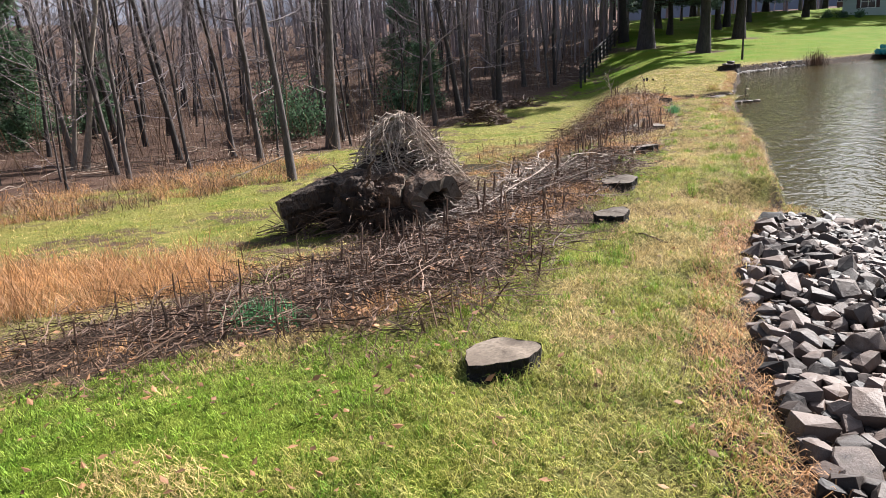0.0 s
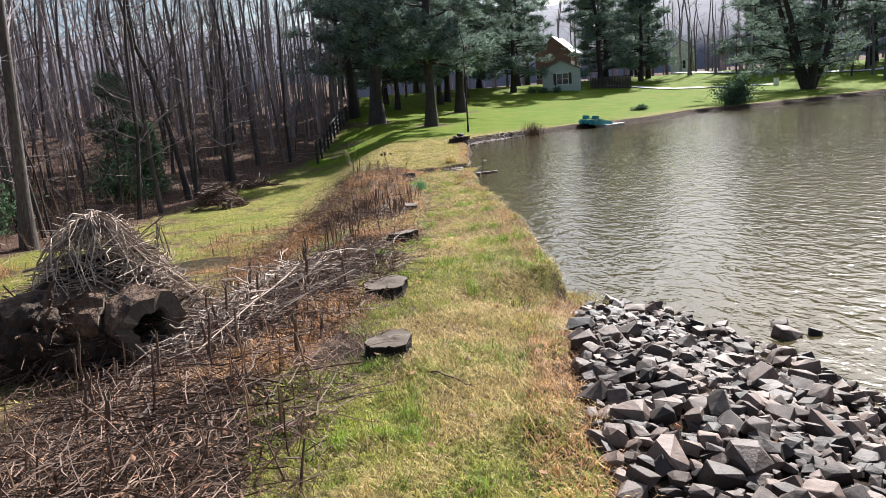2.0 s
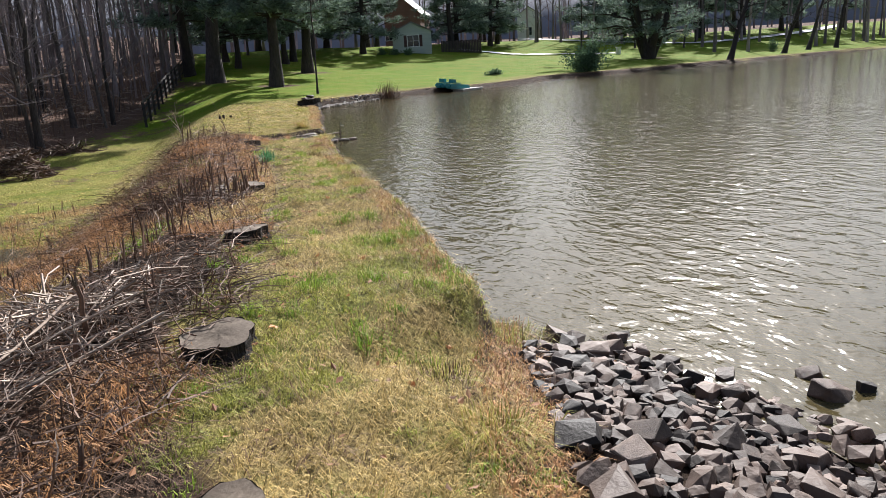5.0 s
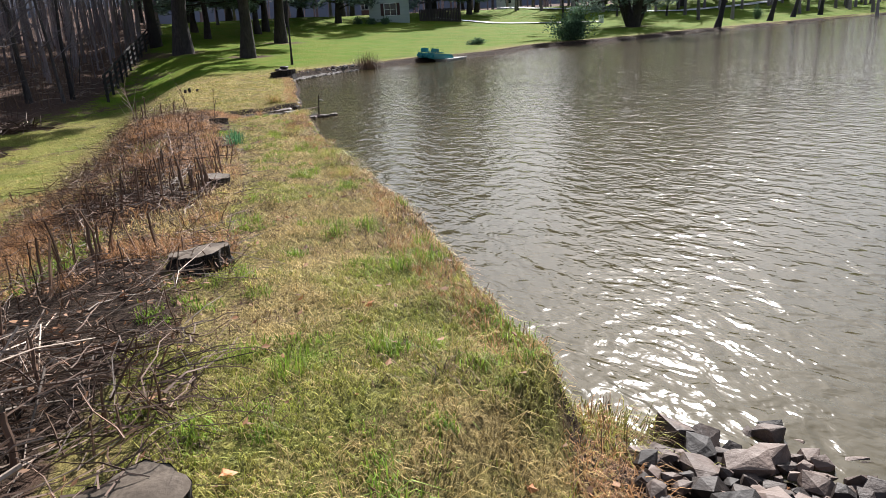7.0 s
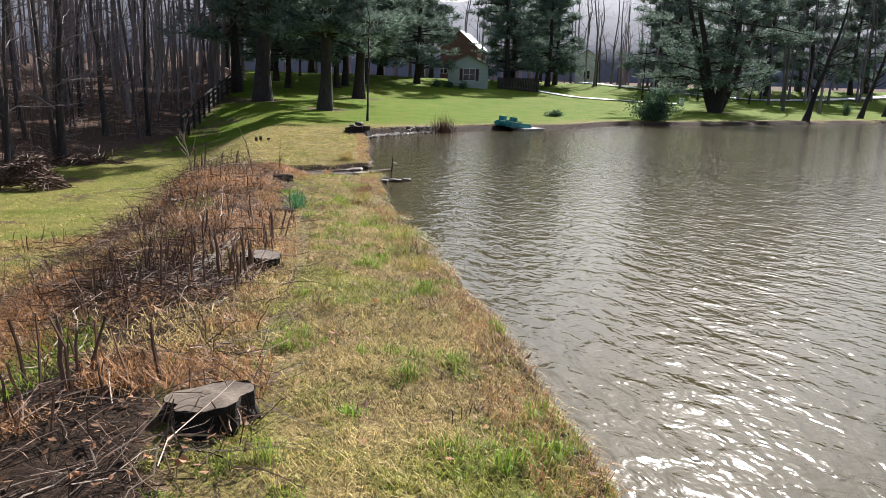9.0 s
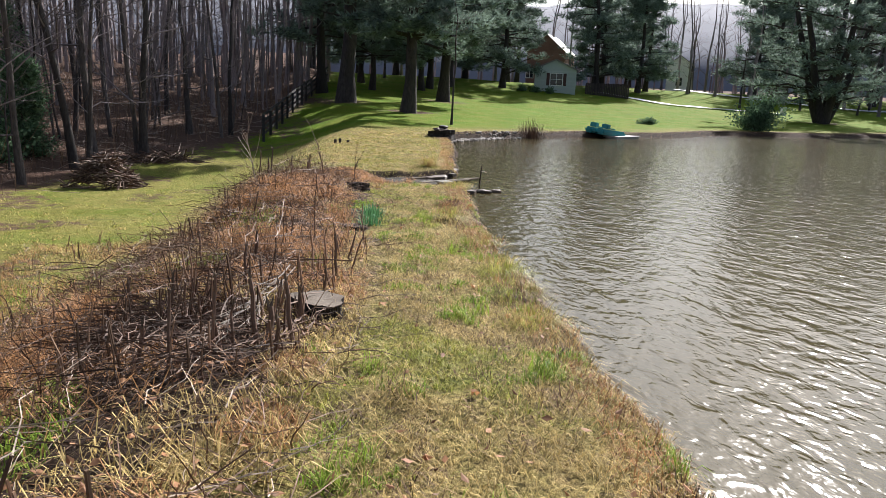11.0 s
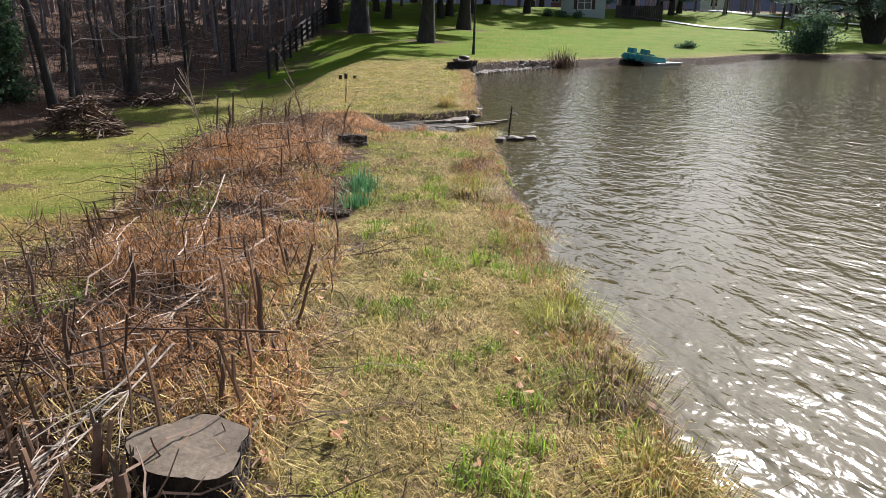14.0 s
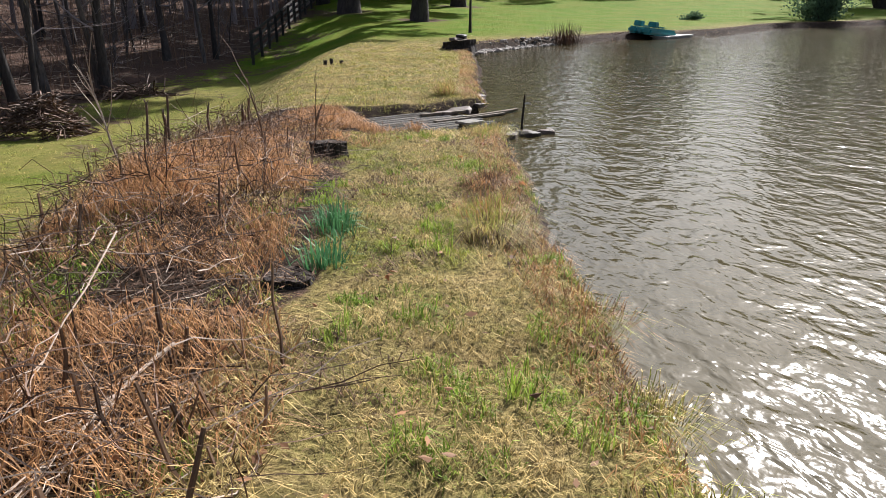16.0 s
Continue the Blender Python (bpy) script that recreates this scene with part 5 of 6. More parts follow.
def by_stump(x, y, rng):
    return (np.hypot((x - 3.6) / 0.9, (y - 16.3) / 1.2) < 1) & (np.hypot(x - 4.45, y - 16.6) > 0.42)


stuff("thicket", standing_stems(3000, 641, 0.7, 0.0034, -2, 9, 10, 27, thicket, 25, -0.5, 0.06, 6), STEM, "thicket of thin brown stems on the dam's dry side", "brush")
stuff("thicket", standing_stems(330, 643, 0.7, 0.0036, -2, 9, 10, 27, thicket, 15, -0.5, 0.07, 6), STICK, "pale thin stems standing in the thicket", "brush")
stuff("dead_stems", standing_stems(100, 645, 0.40, 0.009, 2, 6, 14, 18, by_stump, 70), STEM, "dark rotten stems standing beside a stump", "brush")
stuff("fallen_twigs", lying_stems(3800, 525, 0.45, 0.0036), DARKSTICK, "dark twigs lying tangled in the brush", "brush")
stuff("fallen_twigs", lying_stems(700, 653, 0.45, 0.005, 2, 6, 14, 18, by_stump, 0.2), DARKSTICK, "dark twigs matted round the cut stems", "brush")
stuff("fallen_twigs", lying_stems(450, 649, 0.6, 0.0036, -2, 9, 10, 27, thicket, 0.35), STICK, "bleached twigs draped over the thicket", "brush")
stuff("fallen_twigs", lying_stems(600, 651, 0.6, 0.004, -2, 9, 10, 27, thicket, 0.45), DARKSTICK, "dark tangled twigs in the thicket", "brush")
stuff("fallen_twigs", lying_stems(900, 527, 0.6, 0.0042, y0=11), STICK, "pale dry twigs lying in the brush", "brush")


def front_brush(x, y, rng):
    return in_brush(x, y, rng) & (y < 11.5)


stuff("fallen_twigs", lying_stems(3400, 528, 0.5, 0.005, -5, 3, 4.5, 11.5, front_brush, 0.16), DARKSTICK, "dark cut twigs matted before the heap", "brush")
stuff("dead_stems", standing_stems(700, 529, 0.26, 0.007, -5, 3, 4.5, 11.5, front_brush, 50), STEM, "short dark cut stems before the heap", "brush")


def grass_stuff(name, at, seed, tall, wide, lean, mat, label):
    rng = rng_of(seed)
    at, tall = (at[0], tall * at[1]) if isinstance(at, tuple) else (at, tall)
    n = len(at)
    stuff(name, blades(at, tall * rng.uniform(0.45, 1.3, n), wide * rng.uniform(0.7, 1.4, n), random_ways(n, rng), np.clip(rng.normal(lean, 0.22, n), 0.05, 1.3), 0.9), mat, label, "grass")


def rusty(x, y, rng):
    return in_brush(x, y, rng) & (grid_noise(x, y, 0.9, 41) * 0.6 + grid_noise(x, y, 2.3, 47) * 0.4 + 0.10 * smoothstep(16.5, 19, y) + 0.10 * smoothstep(1.4, 0.5, left_of(x, y)) - 0.22 * smoothstep(18, 16.5, y) * smoothstep(13, 14.5, y) - 0.12 * smoothstep(17, 13, y) > 0.55)


def straw_patch(x, y, rng):
    return in_brush(x, y, rng) & (grid_noise(x, y, 1.0, 48) > 0.5) & (y > 14)


grass_stuff("dry_grass", scatter(30000, -6, 9, 5, 27, rusty, 531), 532, 0.22, 0.005, 1.0, RUST, "rust-coloured dead grass matted over the brush")
grass_stuff("dry_grass", scatter(15000, -6, 9, 4.5, 27, straw_patch, 533), 534, 0.22, 0.005, 0.95, STRAW, "pale straw lying among the brush")


def hummocks(x, y, rng):
    return thicket(x, y, rng) & (grid_noise(x, y, 1.1, 63) > 0.58)


grass_stuff("dry_grass", scatter(24000, -2, 9, 10, 27, hummocks, 539), 540, 0.36, 0.005, 0.85, RUST, "humps of rust-coloured dead grass in the thicket")


def damp(x, y, rng):
    return in_brush(x, y, rng) & (((grid_noise(x, y, 0.55, 45) > 0.68) & (left_of(x, y) > 1.2)) | (np.hypot((x - 2.7) / 0.8, (y - 20.0) / 1.6) < 1) | (np.hypot((x - 2.3) / 0.7, (y - 15.2) / 1.5) < 1))


grass_stuff("turf", scatter(15000, -6, 9, 8, 27, damp, 537), 538, 0.14, 0.006, 0.7, LAWNGRASS, "green grass growing through the brush")


def tall_reeds(x, y, rng):
    return np.hypot((x + 5.0) / 2.6, (y - 8.3) / 1.6) < 1


def reed_band(x, y, rng):
    e = -to_line(x, y, WOODS)
    return (e > -3.2 - 2.5 * grid_noise(x, y, 0.3, 42)) & (e < 0.8) & (y < 26) & (grid_noise(x, y, 0.8, 49) > 0.3)


# ---- turf ----
def on_crest(x, y, rng):
    d = to_line(x, y, SHORE, True)
    rocky = -to_line(x, y, ROCKLINE)
    e = left_of(x, y)
    return (d > 0.12) & ((y > 9.6) | (rocky > -0.08 + 0.3 * grid_noise(x, y, 2.2, 58))) & (e < 1.15 * grid_noise(x, y, 0.8, 33) + 0.35 * grid_noise(x, y, 2.5, 43) - 0.15) & ((y < 26.1) | (y > 29.1))


def far_crest(x, y, rng):
    d, e = to_line(x, y, SHORE, True), left_of(x, y)
    return (d > 0.15) & ((y < 25.9) | (y > 29.1)) & (rng.random(len(x)) < smoothstep(2.6, -0.6, e) * smoothstep(52, 38, y) * (0.35 + grid_noise(x, y, 0.9, 46)))


def lawn_left(x, y, rng):
    return (left_of(x, y) > 0.2) & (y - 0.25 * np.minimum(x, 0) < 4.5 + 1.2 * grid_noise(x, y, 1.1, 32))


def greenish(x, y):
    return green_share(x, y)


def near_more(x, y, rng):
    return rng.random(len(x)) < np.clip(1.25 - 0.04 * y, 0.4, 1)


def tufted(n, per, r, x0, x1, y0, y1, keep, seed):
    """Places in tufts of about per blades."""
    c = scatter(n // per, x0, x1, y0, y1, keep, seed)
    rng = rng_of(seed + 1000)
    p = np.repeat(c[:, :2], per, 0) + rng.normal(0, r, (len(c) * per, 2))
    return np.column_stack([p, height(p[:, 0], p[:, 1]) - 0.008]), np.repeat(np.clip(rng.lognormal(-0.1, 0.4, len(c)), 0.4, 2.2), per)


grass_stuff("turf", tufted(92000, 18, 0.030, -1.2, 9.5, 1.2, 26, lambda x, y, r: on_crest(x, y, r) & near_more(x, y, r) & (greenish(x, y) > 0.15 + 0.7 * r.random(len(x))), 541), 542, 0.066, 0.0046, 0.9, GRASS, "short green grass on the dam's crest")
grass_stuff("turf", tufted(70000, 14, 0.045, -1.2, 9.5, 1.2, 26, lambda x, y, r: on_crest(x, y, r) & near_more(x, y, r) & (left_of(x, y) < -0.15) & (greenish(x, y) < 1.15 * r.random(len(x))), 543), 544, 0.085, 0.0038, 1.15, STRAW, "matted pale straw in the dam's turf")
grass_stuff("turf", tufted(50000, 14, 0.035, -7, 1.5, 1.0, 7, lambda x, y, r: lawn_left(x, y, r) & (greenish(x, y) > r.random(len(x)) - 0.25), 545), 546, 0.06, 0.005, 0.7, LAWNGRASS, "short green grass beside the dam")
grass_stuff("turf", tufted(9000, 8, 0.05, -7, 1.5, 1.0, 7, lambda x, y, r: lawn_left(x, y, r) & (greenish(x, y) < 0.8 * r.random(len(x))), 547), 548, 0.075, 0.004, 1.15, STRAW, "straw thatch in the lawn")
grass_stuff("turf", tufted(26000, 10, 0.07, 5, 19, 25, 52, far_crest, 549), 550, 0.08, 0.009, 1.1, STRAW, "pale grass on the far part of the dam")
grass_stuff("turf", tufted(24000, 10, 0.06, 5, 19, 25, 52, far_crest, 551), 552, 0.07, 0.009, 0.7, GRASS, "thin green grass on the far part of the dam")


grass_stuff("dry_grass", tufted(11000, 34, 0.10, -8, -1, 5, 11, tall_reeds, 535), 536, 0.5, 0.006, 0.85, RUST, "tall rust-coloured dead grass standing below the dam")
grass_stuff("dry_grass", tufted(13000, 34, 0.14, -24, -1, 5, 27, reed_band, 585), 586, 0.45, 0.008, 0.9, RUST, "tall tan dead grass along the wood's edge")
grass_stuff("dry_grass", tufted(9000, 30, 0.2, -24, -1, 5, 27, reed_band, 587), 588, 0.5, 0.008, 0.8, STEM, "brown weed stalks among the dead grass")


def on_meadow(x, y, rng):
    return (left_of(x, y) > 3.6) & (-to_line(x, y, WOODS) < 0) & (rng.random(len(x)) < np.clip(1.4 - 0.03 * y, 0.2, 1))


grass_stuff("turf", tufted(13000, 9, 0.07, -16, 12, 7, 46, on_meadow, 557), 558, 0.09, 0.009, 0.9, STRAW, "pale winter grass on the meadow below the dam")
grass_stuff("turf", tufted(20000, 9, 0.06, -16, 12, 7, 46, on_meadow, 559), 560, 0.09, 0.009, 0.7, GRASS, "green grass on the meadow below the dam")


def fresh(x, y, rng):
    return on_crest(x, y, rng) & (grid_noise(x, y, 1.7, 55) > 0.6) & (grid_noise(x, y, 4.5, 56) > 0.45)


def worn(x, y, rng):
    near_edge = smoothstep(1.0, 0.2, to_line(x, y, SHORE, True)) + smoothstep(-1.3, -0.1, left_of(x, y))
    return on_crest(x, y, rng) & (grid_noise(x, y, 1.5, 57) + 0.35 * near_edge > 0.74)


grass_stuff("turf", tufted(16000, 44, 0.045, -1.2, 9.5, 1.2, 26, fresh, 561), 562, 0.10, 0.0052, 0.6, LAWNGRASS, "bright fresh green tufts in the dam's turf")
grass_stuff("dry_grass", tufted(15000, 26, 0.07, -1.2, 9.5, 3.5, 26, worn, 563), 564, 0.10, 0.0042, 1.15, STEM, "brown dead grass matted in the dam's turf")


def rock_verge(x, y, rng):
    k = -to_line(x, y, ROCKLINE)
    return (k > -0.12) & (k < 0.32) & (y < 9.6) & (y > 0.5)


def old_mat(x, y, rng):
    return (y - 0.25 * np.minimum(x, 0) > 3.6 + 1.2 * grid_noise(x, y, 1.1, 32)) & (left_of(x, y) > 0.05) & (y < 9.8) & (grid_noise(x, y, 0.9, 64) > 0.25)


def first_lawn(x, y, rng):
    return (on_crest(x, y, rng) | lawn_left(x, y, rng)) & (y < 7.5) & (grid_noise(x, y, 0.9, 65) + 0.2 * smoothstep(7, 4, y) > 0.5)


grass_stuff("dry_grass", scatter(7000, 1, 5, 0.5, 9.6, rock_verge, 571), 572, 0.11, 0.005, 1.2, RUST, "brown thatch along the top of the stones")
grass_stuff("dry_grass", scatter(11000, -7, 2.4, 3.5, 9.8, old_mat, 573), 574, 0.14, 0.005, 1.2, STEM, "brown dead grass and litter matted before the heap")
grass_stuff("turf", tufted(26000, 22, 0.04, -6, 3, 1.2, 7.5, first_lawn, 575), 576, 0.065, 0.005, 0.8, LAWNGRASS, "fresh green grass at the dam's near end")


def shore_fringe(x, y, rng):
    d = to_line(x, y, SHORE, True)
    return (d > 0.12) & (d < 0.55) & (y > 9.7) & (rng.random(len(x)) < 0.25 + grid_noise(x, y, 1.6, 44)) & ((y < 25.6) | (y > 29.3))


grass_stuff("dry_grass", scatter(2500, 4, 17, 9.8, 44, shore_fringe, 553), 554, 0.10, 0.005, 1.0, STRAW, "straw-coloured grass hanging over the water's edge")
grass_stuff("dry_grass", scatter(12000, 4, 17, 9.8, 44, shore_fringe, 555), 556, 0.11, 0.005, 1.0, RUST, "brown grass hanging over the water's edge")


def far_bank(x, y, rng):
    d = to_line(x, y, SHORE, True)
    return (d > -0.15) & (d < 0.9) & (y > 40)


grass_stuff("dry_grass", scatter(9000, 14, 110, 40, 70, far_bank, 565), 566, 0.16, 0.02, 1.25, STEM, "dark dead grass hanging over the far bank")


def mouth(x, y, rng):
    return (np.hypot((x - 7.7) / 0.9, (y - 26.6) / 1.7) < 1) & (grid_noise(x, y, 1.8, 59) > 0.35)


grass_stuff("dry_grass", scatter(5000, 6, 9, 24, 29, mouth, 567), 568, 0.26, 0.007, 0.9, RUST, "rust-coloured dead grass beside the spillway")


# ---- tussocks, daffodils, fallen leaves ----
def tussock(seed, n, tall, label, mat, name="grass_tussock", lean=0.7, r=0.12, category="grass", wide=0.008, also=None):
    rng = rng_of(seed)
    ob = thing(name, label, category)
    at = np.column_stack([rng.normal(0, r, (n, 2)), np.full(n, -0.05)])
    w = unit(at[:, :2] + rng.normal(0, 0.08, (n, 2)))
    for mix, m in ((slice(0, None, 2), mat), (slice(1, None, 2), also or mat)):
        k = len(at[mix])
        part("tuft", blades(at[mix], tall * rng.uniform(0.5, 1.2, k), wide * rng.uniform(0.7, 1.3, k), w[mix], np.clip(rng.normal(lean, 0.25, k), 0.05, 1.3), 0.9), m, ob)
    return ob


TUSSOCKS = ((4.6, 9.6, 0.34, 1), (4.55, 9.75, 0.26, 0), (6.12, 15.9, 0.24, 0), (6.35, 16.6, 0.26, 1), (6.95, 18.3, 0.2, 0), (7.2, 19.2, 0.2, 0), (7.35, 20.75, 0.32, 0), (7.55, 21.3, 0.34, 0), (7.4, 20.9, 0.32, 1), (7.95, 22.2, 0.30, 0), (6.62, 17.5, 0.26, 1), (6.5, 17.1, 0.22, 0), (5.35, 13.2, 0.18, 0), (10.5, 30.2, 0.5, 0), (9.3, 25.2, 0.3, 0), (3.2, 8.4, 0.2, 1), (3.0, 7.6, 0.22, 0))
for n, (x, y, tall, green) in enumerate(TUSSOCKS):
    place(tussock(560 + n, 640, tall, "arching straw-coloured grass tussock at the water's edge" if not green else "green and straw grass tussock at the water's edge", GRASS if green else (STRAW if n % 2 == 0 else RUST), r=0.10, wide=0.0045, also=GRASS if n % 3 else STEM, lean=0.8), x, y)
place(tussock(579, 420, 1.25, "tan twiggy weed clump on the pond's inlet bank", STEM, "weed_clump", 0.4, 0.35, "shrub", 0.014, DARKSTICK), 22.3, 46.6)
for n, (x, y) in enumerate(((-1.6, 5.25), (-1.3, 5.1), (-1.45, 5.2), (6.12, 20.55), (6.35, 21.3), (6.4, 21.5))):
    place(tussock(580 + n, 110, 0.3, "clump of upright blue-green daffodil leaves", DAFF, "daffodil_clump", 0.35, 0.07, "plant", 0.011), x, y)

rng = rng_of(590)
n = 6500
at = scatter(n, -8, 9, 1, 26, lambda x, y, r: (on_crest(x, y, r) & (r.random(len(x)) < 0.12)) | in_brush(x, y, r) | (lawn_left(x, y, r) & (r.random(len(x)) < 0.4)), 591)
at[:, 2] += rng.uniform(0.03, 0.09, n)
d, size = ways(n, -15, 25, rng), rng.uniform(0.012, 0.034, (n, 1))
side = unit(np.cross(d, ways(n, 50, 90, rng))) * size * 0.6
lift = np.column_stack([np.zeros((n, 2)), rng.uniform(-0.01, 0.02, n)])
v = np.stack([at, at + d * size + side, at + d * size * 2.1 + lift, at + d * size - side], 1).reshape(-1, 3)
stuff("fallen_leaves", (v, np.arange(len(v)).reshape(-1, 4), np.zeros((0, 3), int)), DEADLEAF, "brown fallen leaves lying in grass and brush", "leaves")


def leaf_places(x, y, r):
    return (on_crest(x, y, r) & (r.random(len(x)) < 0.25)) | (in_brush(x, y, r) & (r.random(len(x)) < 0.6)) | ((to_line(x, y, ROCKLINE) > 0.1) & (to_line(x, y, SHORE, True) > 0.3) & (y < 9) & (r.random(len(x)) < 0.3))


n = 90
at = scatter(n, -3, 9, 2, 26, leaf_places, 593)
at[:, 2] += rng.uniform(0.02, 0.05, n)
k = 10
spin = rng.uniform(0, 6.3, (n, 1)) + np.arange(k) * 2 * np.pi / k
reach = rng.uniform(0.022, 0.042, (n, 1)) * np.where(np.arange(k) % 2, 0.55, 1.0) * (1 + 0.5 * np.cos(spin))
outline = np.stack([reach * np.cos(spin), reach * np.sin(spin), rng.normal(0, 0.012, (n, k))], -1) + at[:, None]
v = np.concatenate([outline, at[:, None] + np.array([0, 0, 0.012])], 1).reshape(-1, 3)
o = (np.arange(n) * (k + 1))[:, None]
stuff("fallen_leaves", (v, np.zeros((0, 4), int), np.stack([o + np.arange(k), o + (np.arange(k) + 1) % k, o + k + 0 * np.arange(k)], -1).reshape(-1, 3)), OAKLEAF, "scattered red-orange oak leaves on grass and stones", "leaves")


# ---- undergrowth in the woods ----
def under_trees(x, y, rng):
    e = -to_line(x, y, WOODS)
    return (e > -1.0 + 1.8 * smoothstep(36, 46, y)) & (e < 22) & (rng.random(len(x)) < 0.15 + grid_noise(x, y, 0.35, 71)) & (rng.random(len(x)) < 1 - e / 30)


stuff("undergrowth", standing_stems(2600, 601, 1.0, 0.008, -40, 20, 8, 75, under_trees), STEM, "brown leafless undergrowth at the wood's edge", "undergrowth")
stuff("undergrowth", standing_stems(800, 605, 3.4, 0.012, -40, 20, 8, 80, under_trees), STEM, "thin bare saplings crowding the wood's edge", "undergrowth")
stuff("undergrowth", lying_stems(1700, 603, 1.8, 0.012, -40, 20, 8, 75, under_trees, 0.25), STICK, "fallen pale branches in the undergrowth", "undergrowth")


# ---- cut branches left lying ----
def cut_branch(seed, a, b, r, label, side=14, mat=None):
    """A thin felled sapling from a to b, with its side shoots."""
    rng = rng_of(seed)
    a, b = np.array([*a[:2], hz(*a[:2]) + a[2]]), np.array([*b[:2], hz(*b[:2]) + b[2]])
    ob = thing("cut_branch", label, "branch")
    u = np.linspace(0, 1, 7)[:, None]
    path = (a + (b - a) * u)[None] + np.cumsum(rng.normal(0, 0.012, (1, 7, 3)), 1)
    part("stem", tubes(path, r * np.linspace(1, 0.4, 7)[None], 6, True), mat or STICK, ob)
    if side:
        at, along = on_paths(path, side, rng, 0.2, 0.95)
        w = unit(along * 1.2 + 0.55 * ways(len(at), -15, 40, rng))
        p = curve_paths(at, w, rng.uniform(0.15, 0.55, len(at)), 4, -0.05, 0.04, rng)
        for n, one in enumerate(p):
            part("shoot", tubes(one[None], np.maximum(r * 0.4, 0.0035) * np.linspace(1, 0.5, 4)[None], 4), mat or STICK, ob)
    return ob


cut_branch(701, (5.2, 19.5, 0.12), (4.45, 17.9, 0.05), 0.009, "pale cut sapling with thin shoots lying in dry grass", 22)
cut_branch(702, (5.15, 19.45, 0.1), (4.7, 18.2, 0.06), 0.006, "thin pale branch lying in dry grass", 16)
cut_branch(703, (4.95, 20.5, 0.35), (4.55, 18.7, 0.03), 0.006, "thin bleached branch leaning over dry grass", 6)
cut_branch(704, (4.45, 17.1, 0.25), (3.7, 15.8, 0.05), 0.006, "bundle-like pale cut branch beside a stump", 18, PALEBARK)
cut_branch(705, (4.5, 17.2, 0.22), (3.9, 15.95, 0.1), 0.005, "thin pale cut branch beside a stump", 18, PALEBARK)
cut_branch(706, (4.95, 17.0, 0.3), (4.05, 17.35, 0.3), 0.006, "thin dark stick lying across cut stems", 3, DARKSTICK)
cut_branch(707, (4.3, 15.5, 0.05), (3.7, 15.7, 0.06), 0.009, "dark stick lying in the litter", 2, DARKSTICK)
cut_branch(708, (1.75, 7.0, 0.03), (2.0, 6.35, 0.05), 0.008, "dark broken stick lying on the grass", 2, DARKSTICK)
cut_branch(709, (1.4, 7.2, 0.06), (0.4, 7.6, 0.06), 0.008, "dark stick lying along the brush", 3, DARKSTICK)
cut_branch(710, (4.7, 17.2, 0.05), (4.1, 17.3, 0.04), 0.007, "pale straight stick in the brush", 0)
cut_branch(711, (5.3, 18.9, 0.05), (6.1, 18.75, 0.06), 0.004, "thin dark twig lying on the grass", 2, DARKSTICK)
cut_branch(712, (2.0, 9.9, 0.25), (-0.4, 9.3, 0.2), 0.012, "long pale branch lying over the brush", 16)
cut_branch(713, (1.9, 10.3, 0.3), (0.0, 10.2, 0.25), 0.009, "pale branch lying over the brush", 14)
cut_branch(714, (1.5, 10.9, 0.3), (0.2, 9.0, 0.15), 0.012, "pale branch lying over the brush", 14)
cut_branch(716, (4.9, 22.6, 0.0), (4.75, 22.7, 0.95), 0.012, "bleached forked sapling standing in the thicket", 9)
cut_branch(717, (6.2, 23.6, 0.0), (6.05, 23.7, 0.8), 0.012, "dark bare sapling standing in the thicket", 8, DARKSTICK)
cut_branch(718, (6.55, 23.4, 0.0), (6.7, 23.5, 0.6), 0.010, "dark bare sapling standing in the thicket", 6, DARKSTICK)
cut_branch(715, (-4.2, 21.0, 0.9), (-6.6, 19.8, 0.05), 0.03, "bleached forked branch propped at the wood's edge", 4)



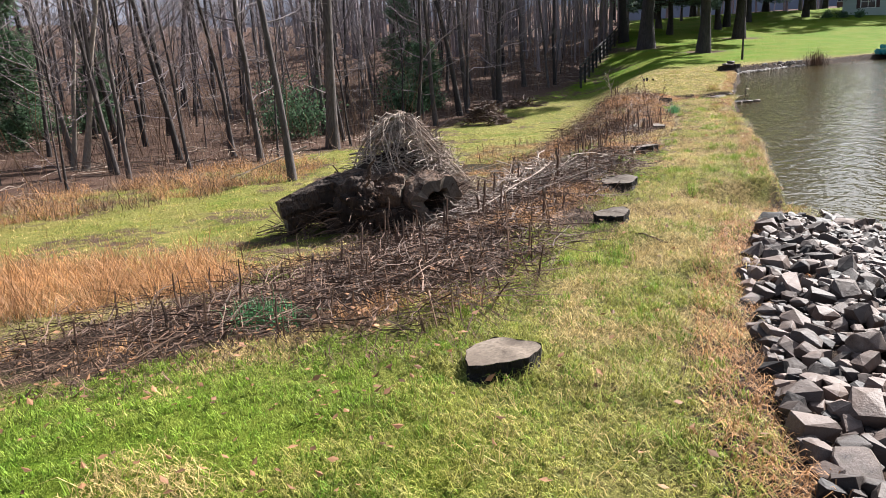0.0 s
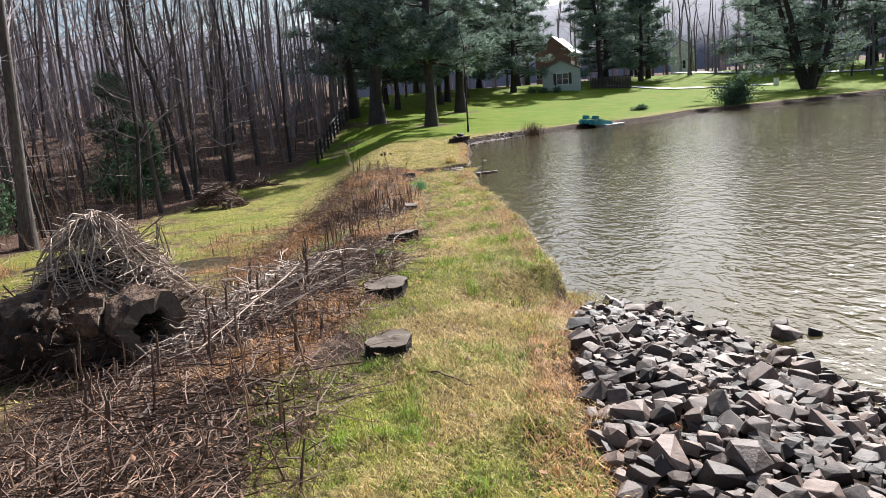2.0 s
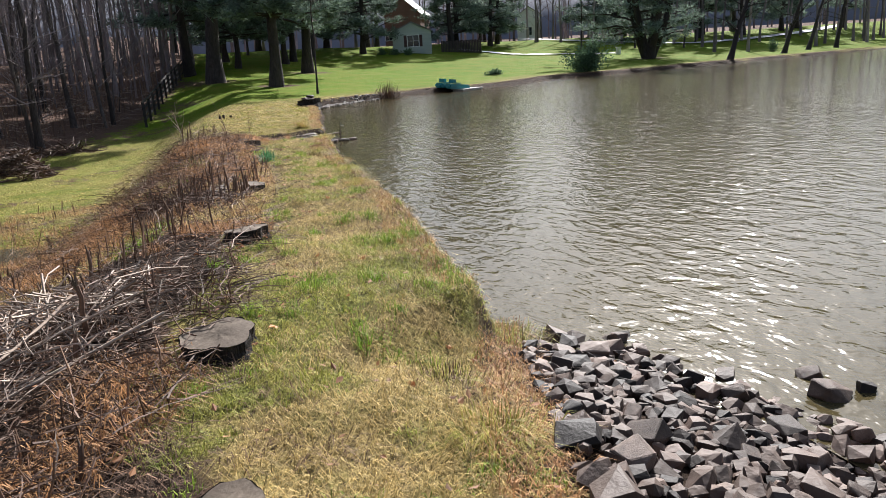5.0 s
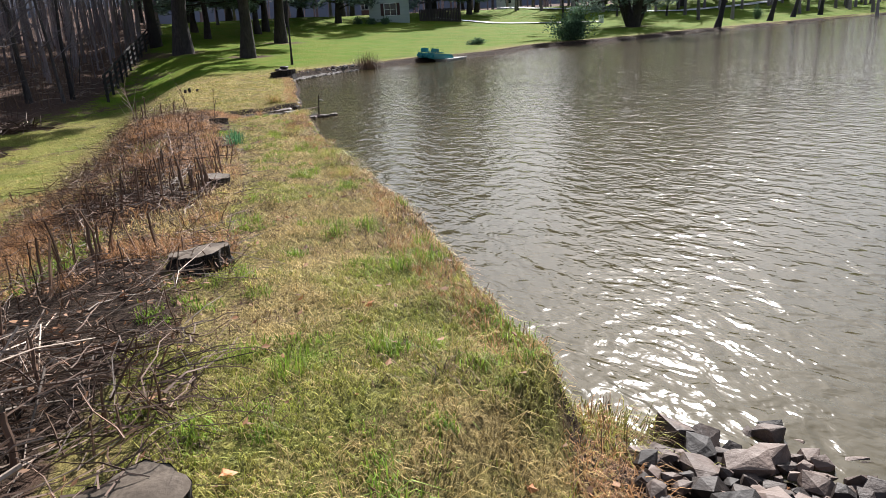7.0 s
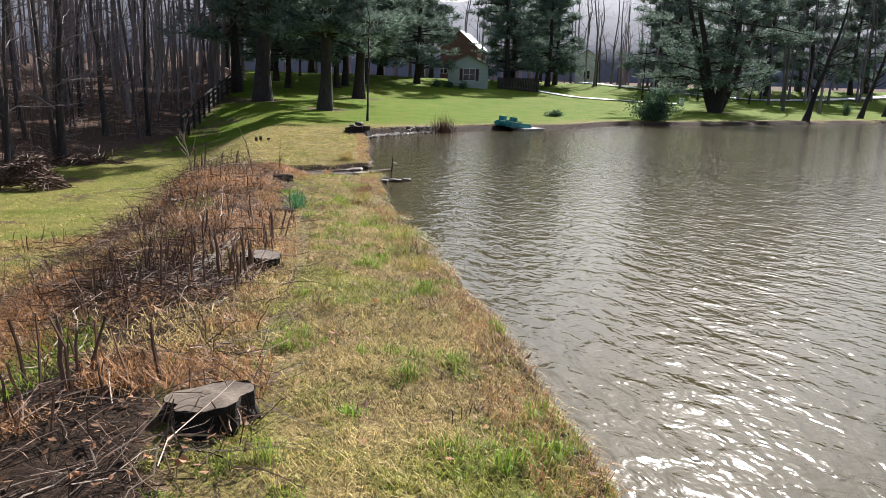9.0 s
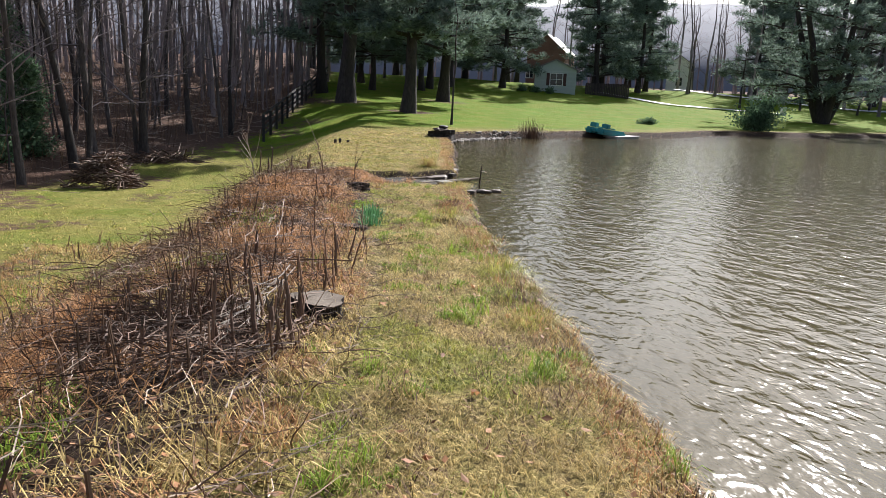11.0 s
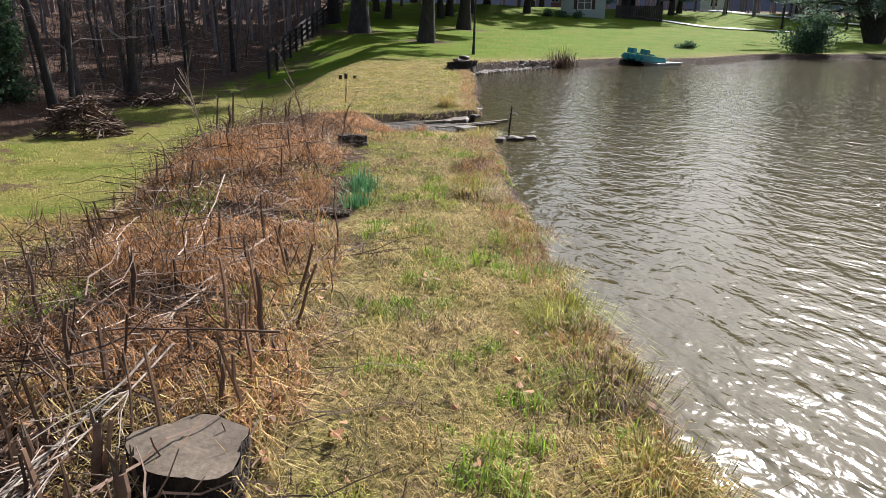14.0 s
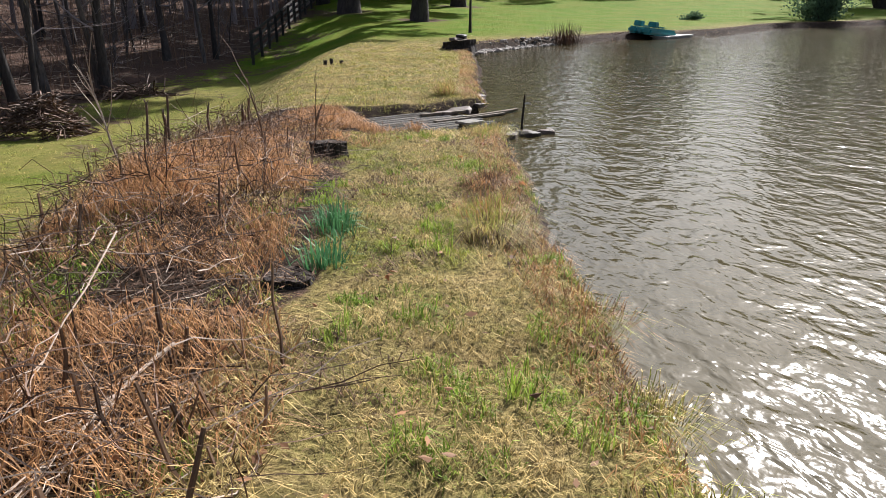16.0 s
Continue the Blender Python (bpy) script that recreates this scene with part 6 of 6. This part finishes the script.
# ---- broken stubs standing in the brush ----
def broken_stub(seed, tall, r, label):
    """A snapped sapling: a ridged stem with a splintered, paler top."""
    rng = rng_of(seed)
    ob = thing("broken_stub", label, "stub", group="stubs in the brush")
    lean = rng.normal(0, 0.10, 2)
    h = np.array([-0.1, 0.15, 0.5, 0.8, 1.0])
    path = np.column_stack([lean[0] * h * tall, lean[1] * h * tall, h * tall])[None] + np.concatenate([np.zeros((1, 1, 3)), rng.normal(0, 0.006, (1, 4, 3))], 1)
    part("stem", tubes(path, r * np.array([[1.35, 1.1, 1.0, 0.92, 0.85]]), 7, True), DARKSTICK, ob)
    top = path[0, -1]
    for n in range(3):
        a = rng.uniform(0, 6.3)
        foot = top + np.array([math.cos(a), math.sin(a), 0]) * r * 0.45 - np.array([0, 0, 0.02])
        tip = foot + np.array([rng.normal(0, 0.012), rng.normal(0, 0.012), rng.uniform(0.03, 0.09)])
        part("splinter", tubes(np.stack([foot, (foot + tip) / 2, tip])[None], np.array([[r * 0.5, r * 0.38, 0.002]]), 4, True), CUTWOOD, ob)
    return ob


STUBS = [broken_stub(760 + n, tall, r, "dark snapped sapling stub standing in the brush") for n, (tall, r) in enumerate(((0.42, 0.012), (0.34, 0.015), (0.5, 0.010), (0.28, 0.018), (0.38, 0.013), (0.22, 0.014)))]
spots = np.concatenate([scatter(34, -2, 3, 6.2, 11.5, front_brush, 771), scatter(20, 0, 5, 11, 18, clustered, 773), scatter(16, 3, 8, 18, 25, thicket, 775),
    scatter(13, 3.2, 4.7, 15.4, 17.4, by_stump, 777)])
for n, (x, y, z) in enumerate(spots.tolist()):
    if n < 6:
        place(STUBS[n], x, y, 61 * n)
    else:
        copy_at(STUBS[n % 6], x, y, 61 * n, 0.75 + 0.09 * (n % 7))

# a little tent of broken sticks
for n in range(7):
    a = 0.9 * n
    cut_branch(781 + n, (-0.5 + 0.22 * math.cos(a), 22.6 + 0.22 * math.sin(a), 0.0), (-0.5 + 0.03 * math.cos(a), 22.6 + 0.03 * math.sin(a), 0.95 + 0.04 * (n % 3)), 0.024, "brown split stick leaning in a small tent of sticks", 0, PALEBARK)

pool_x, pool_y = 0.2, 20.6
a = np.arange(36) * 2 * np.pi / 36
wob = 1 + 0.12 * np.sin(3 * a) + 0.08 * np.sin(5 * a + 1)
lvl = hz(pool_x, pool_y) + 0.1
rim = np.stack([pool_x + 1.75 * wob * np.cos(a), pool_y + 1.15 * wob * np.sin(a), np.full(36, lvl)], -1)
pool = part("stream_pool", (np.concatenate([rim, [[pool_x, pool_y, lvl]]]), np.zeros((0, 4), int), np.stack([np.arange(36), (np.arange(36) + 1) % 36, np.full(36, 36)], -1)), WATER, None, kind="structure")
tagged(pool, "small muddy pool at the dam's foot", "water")
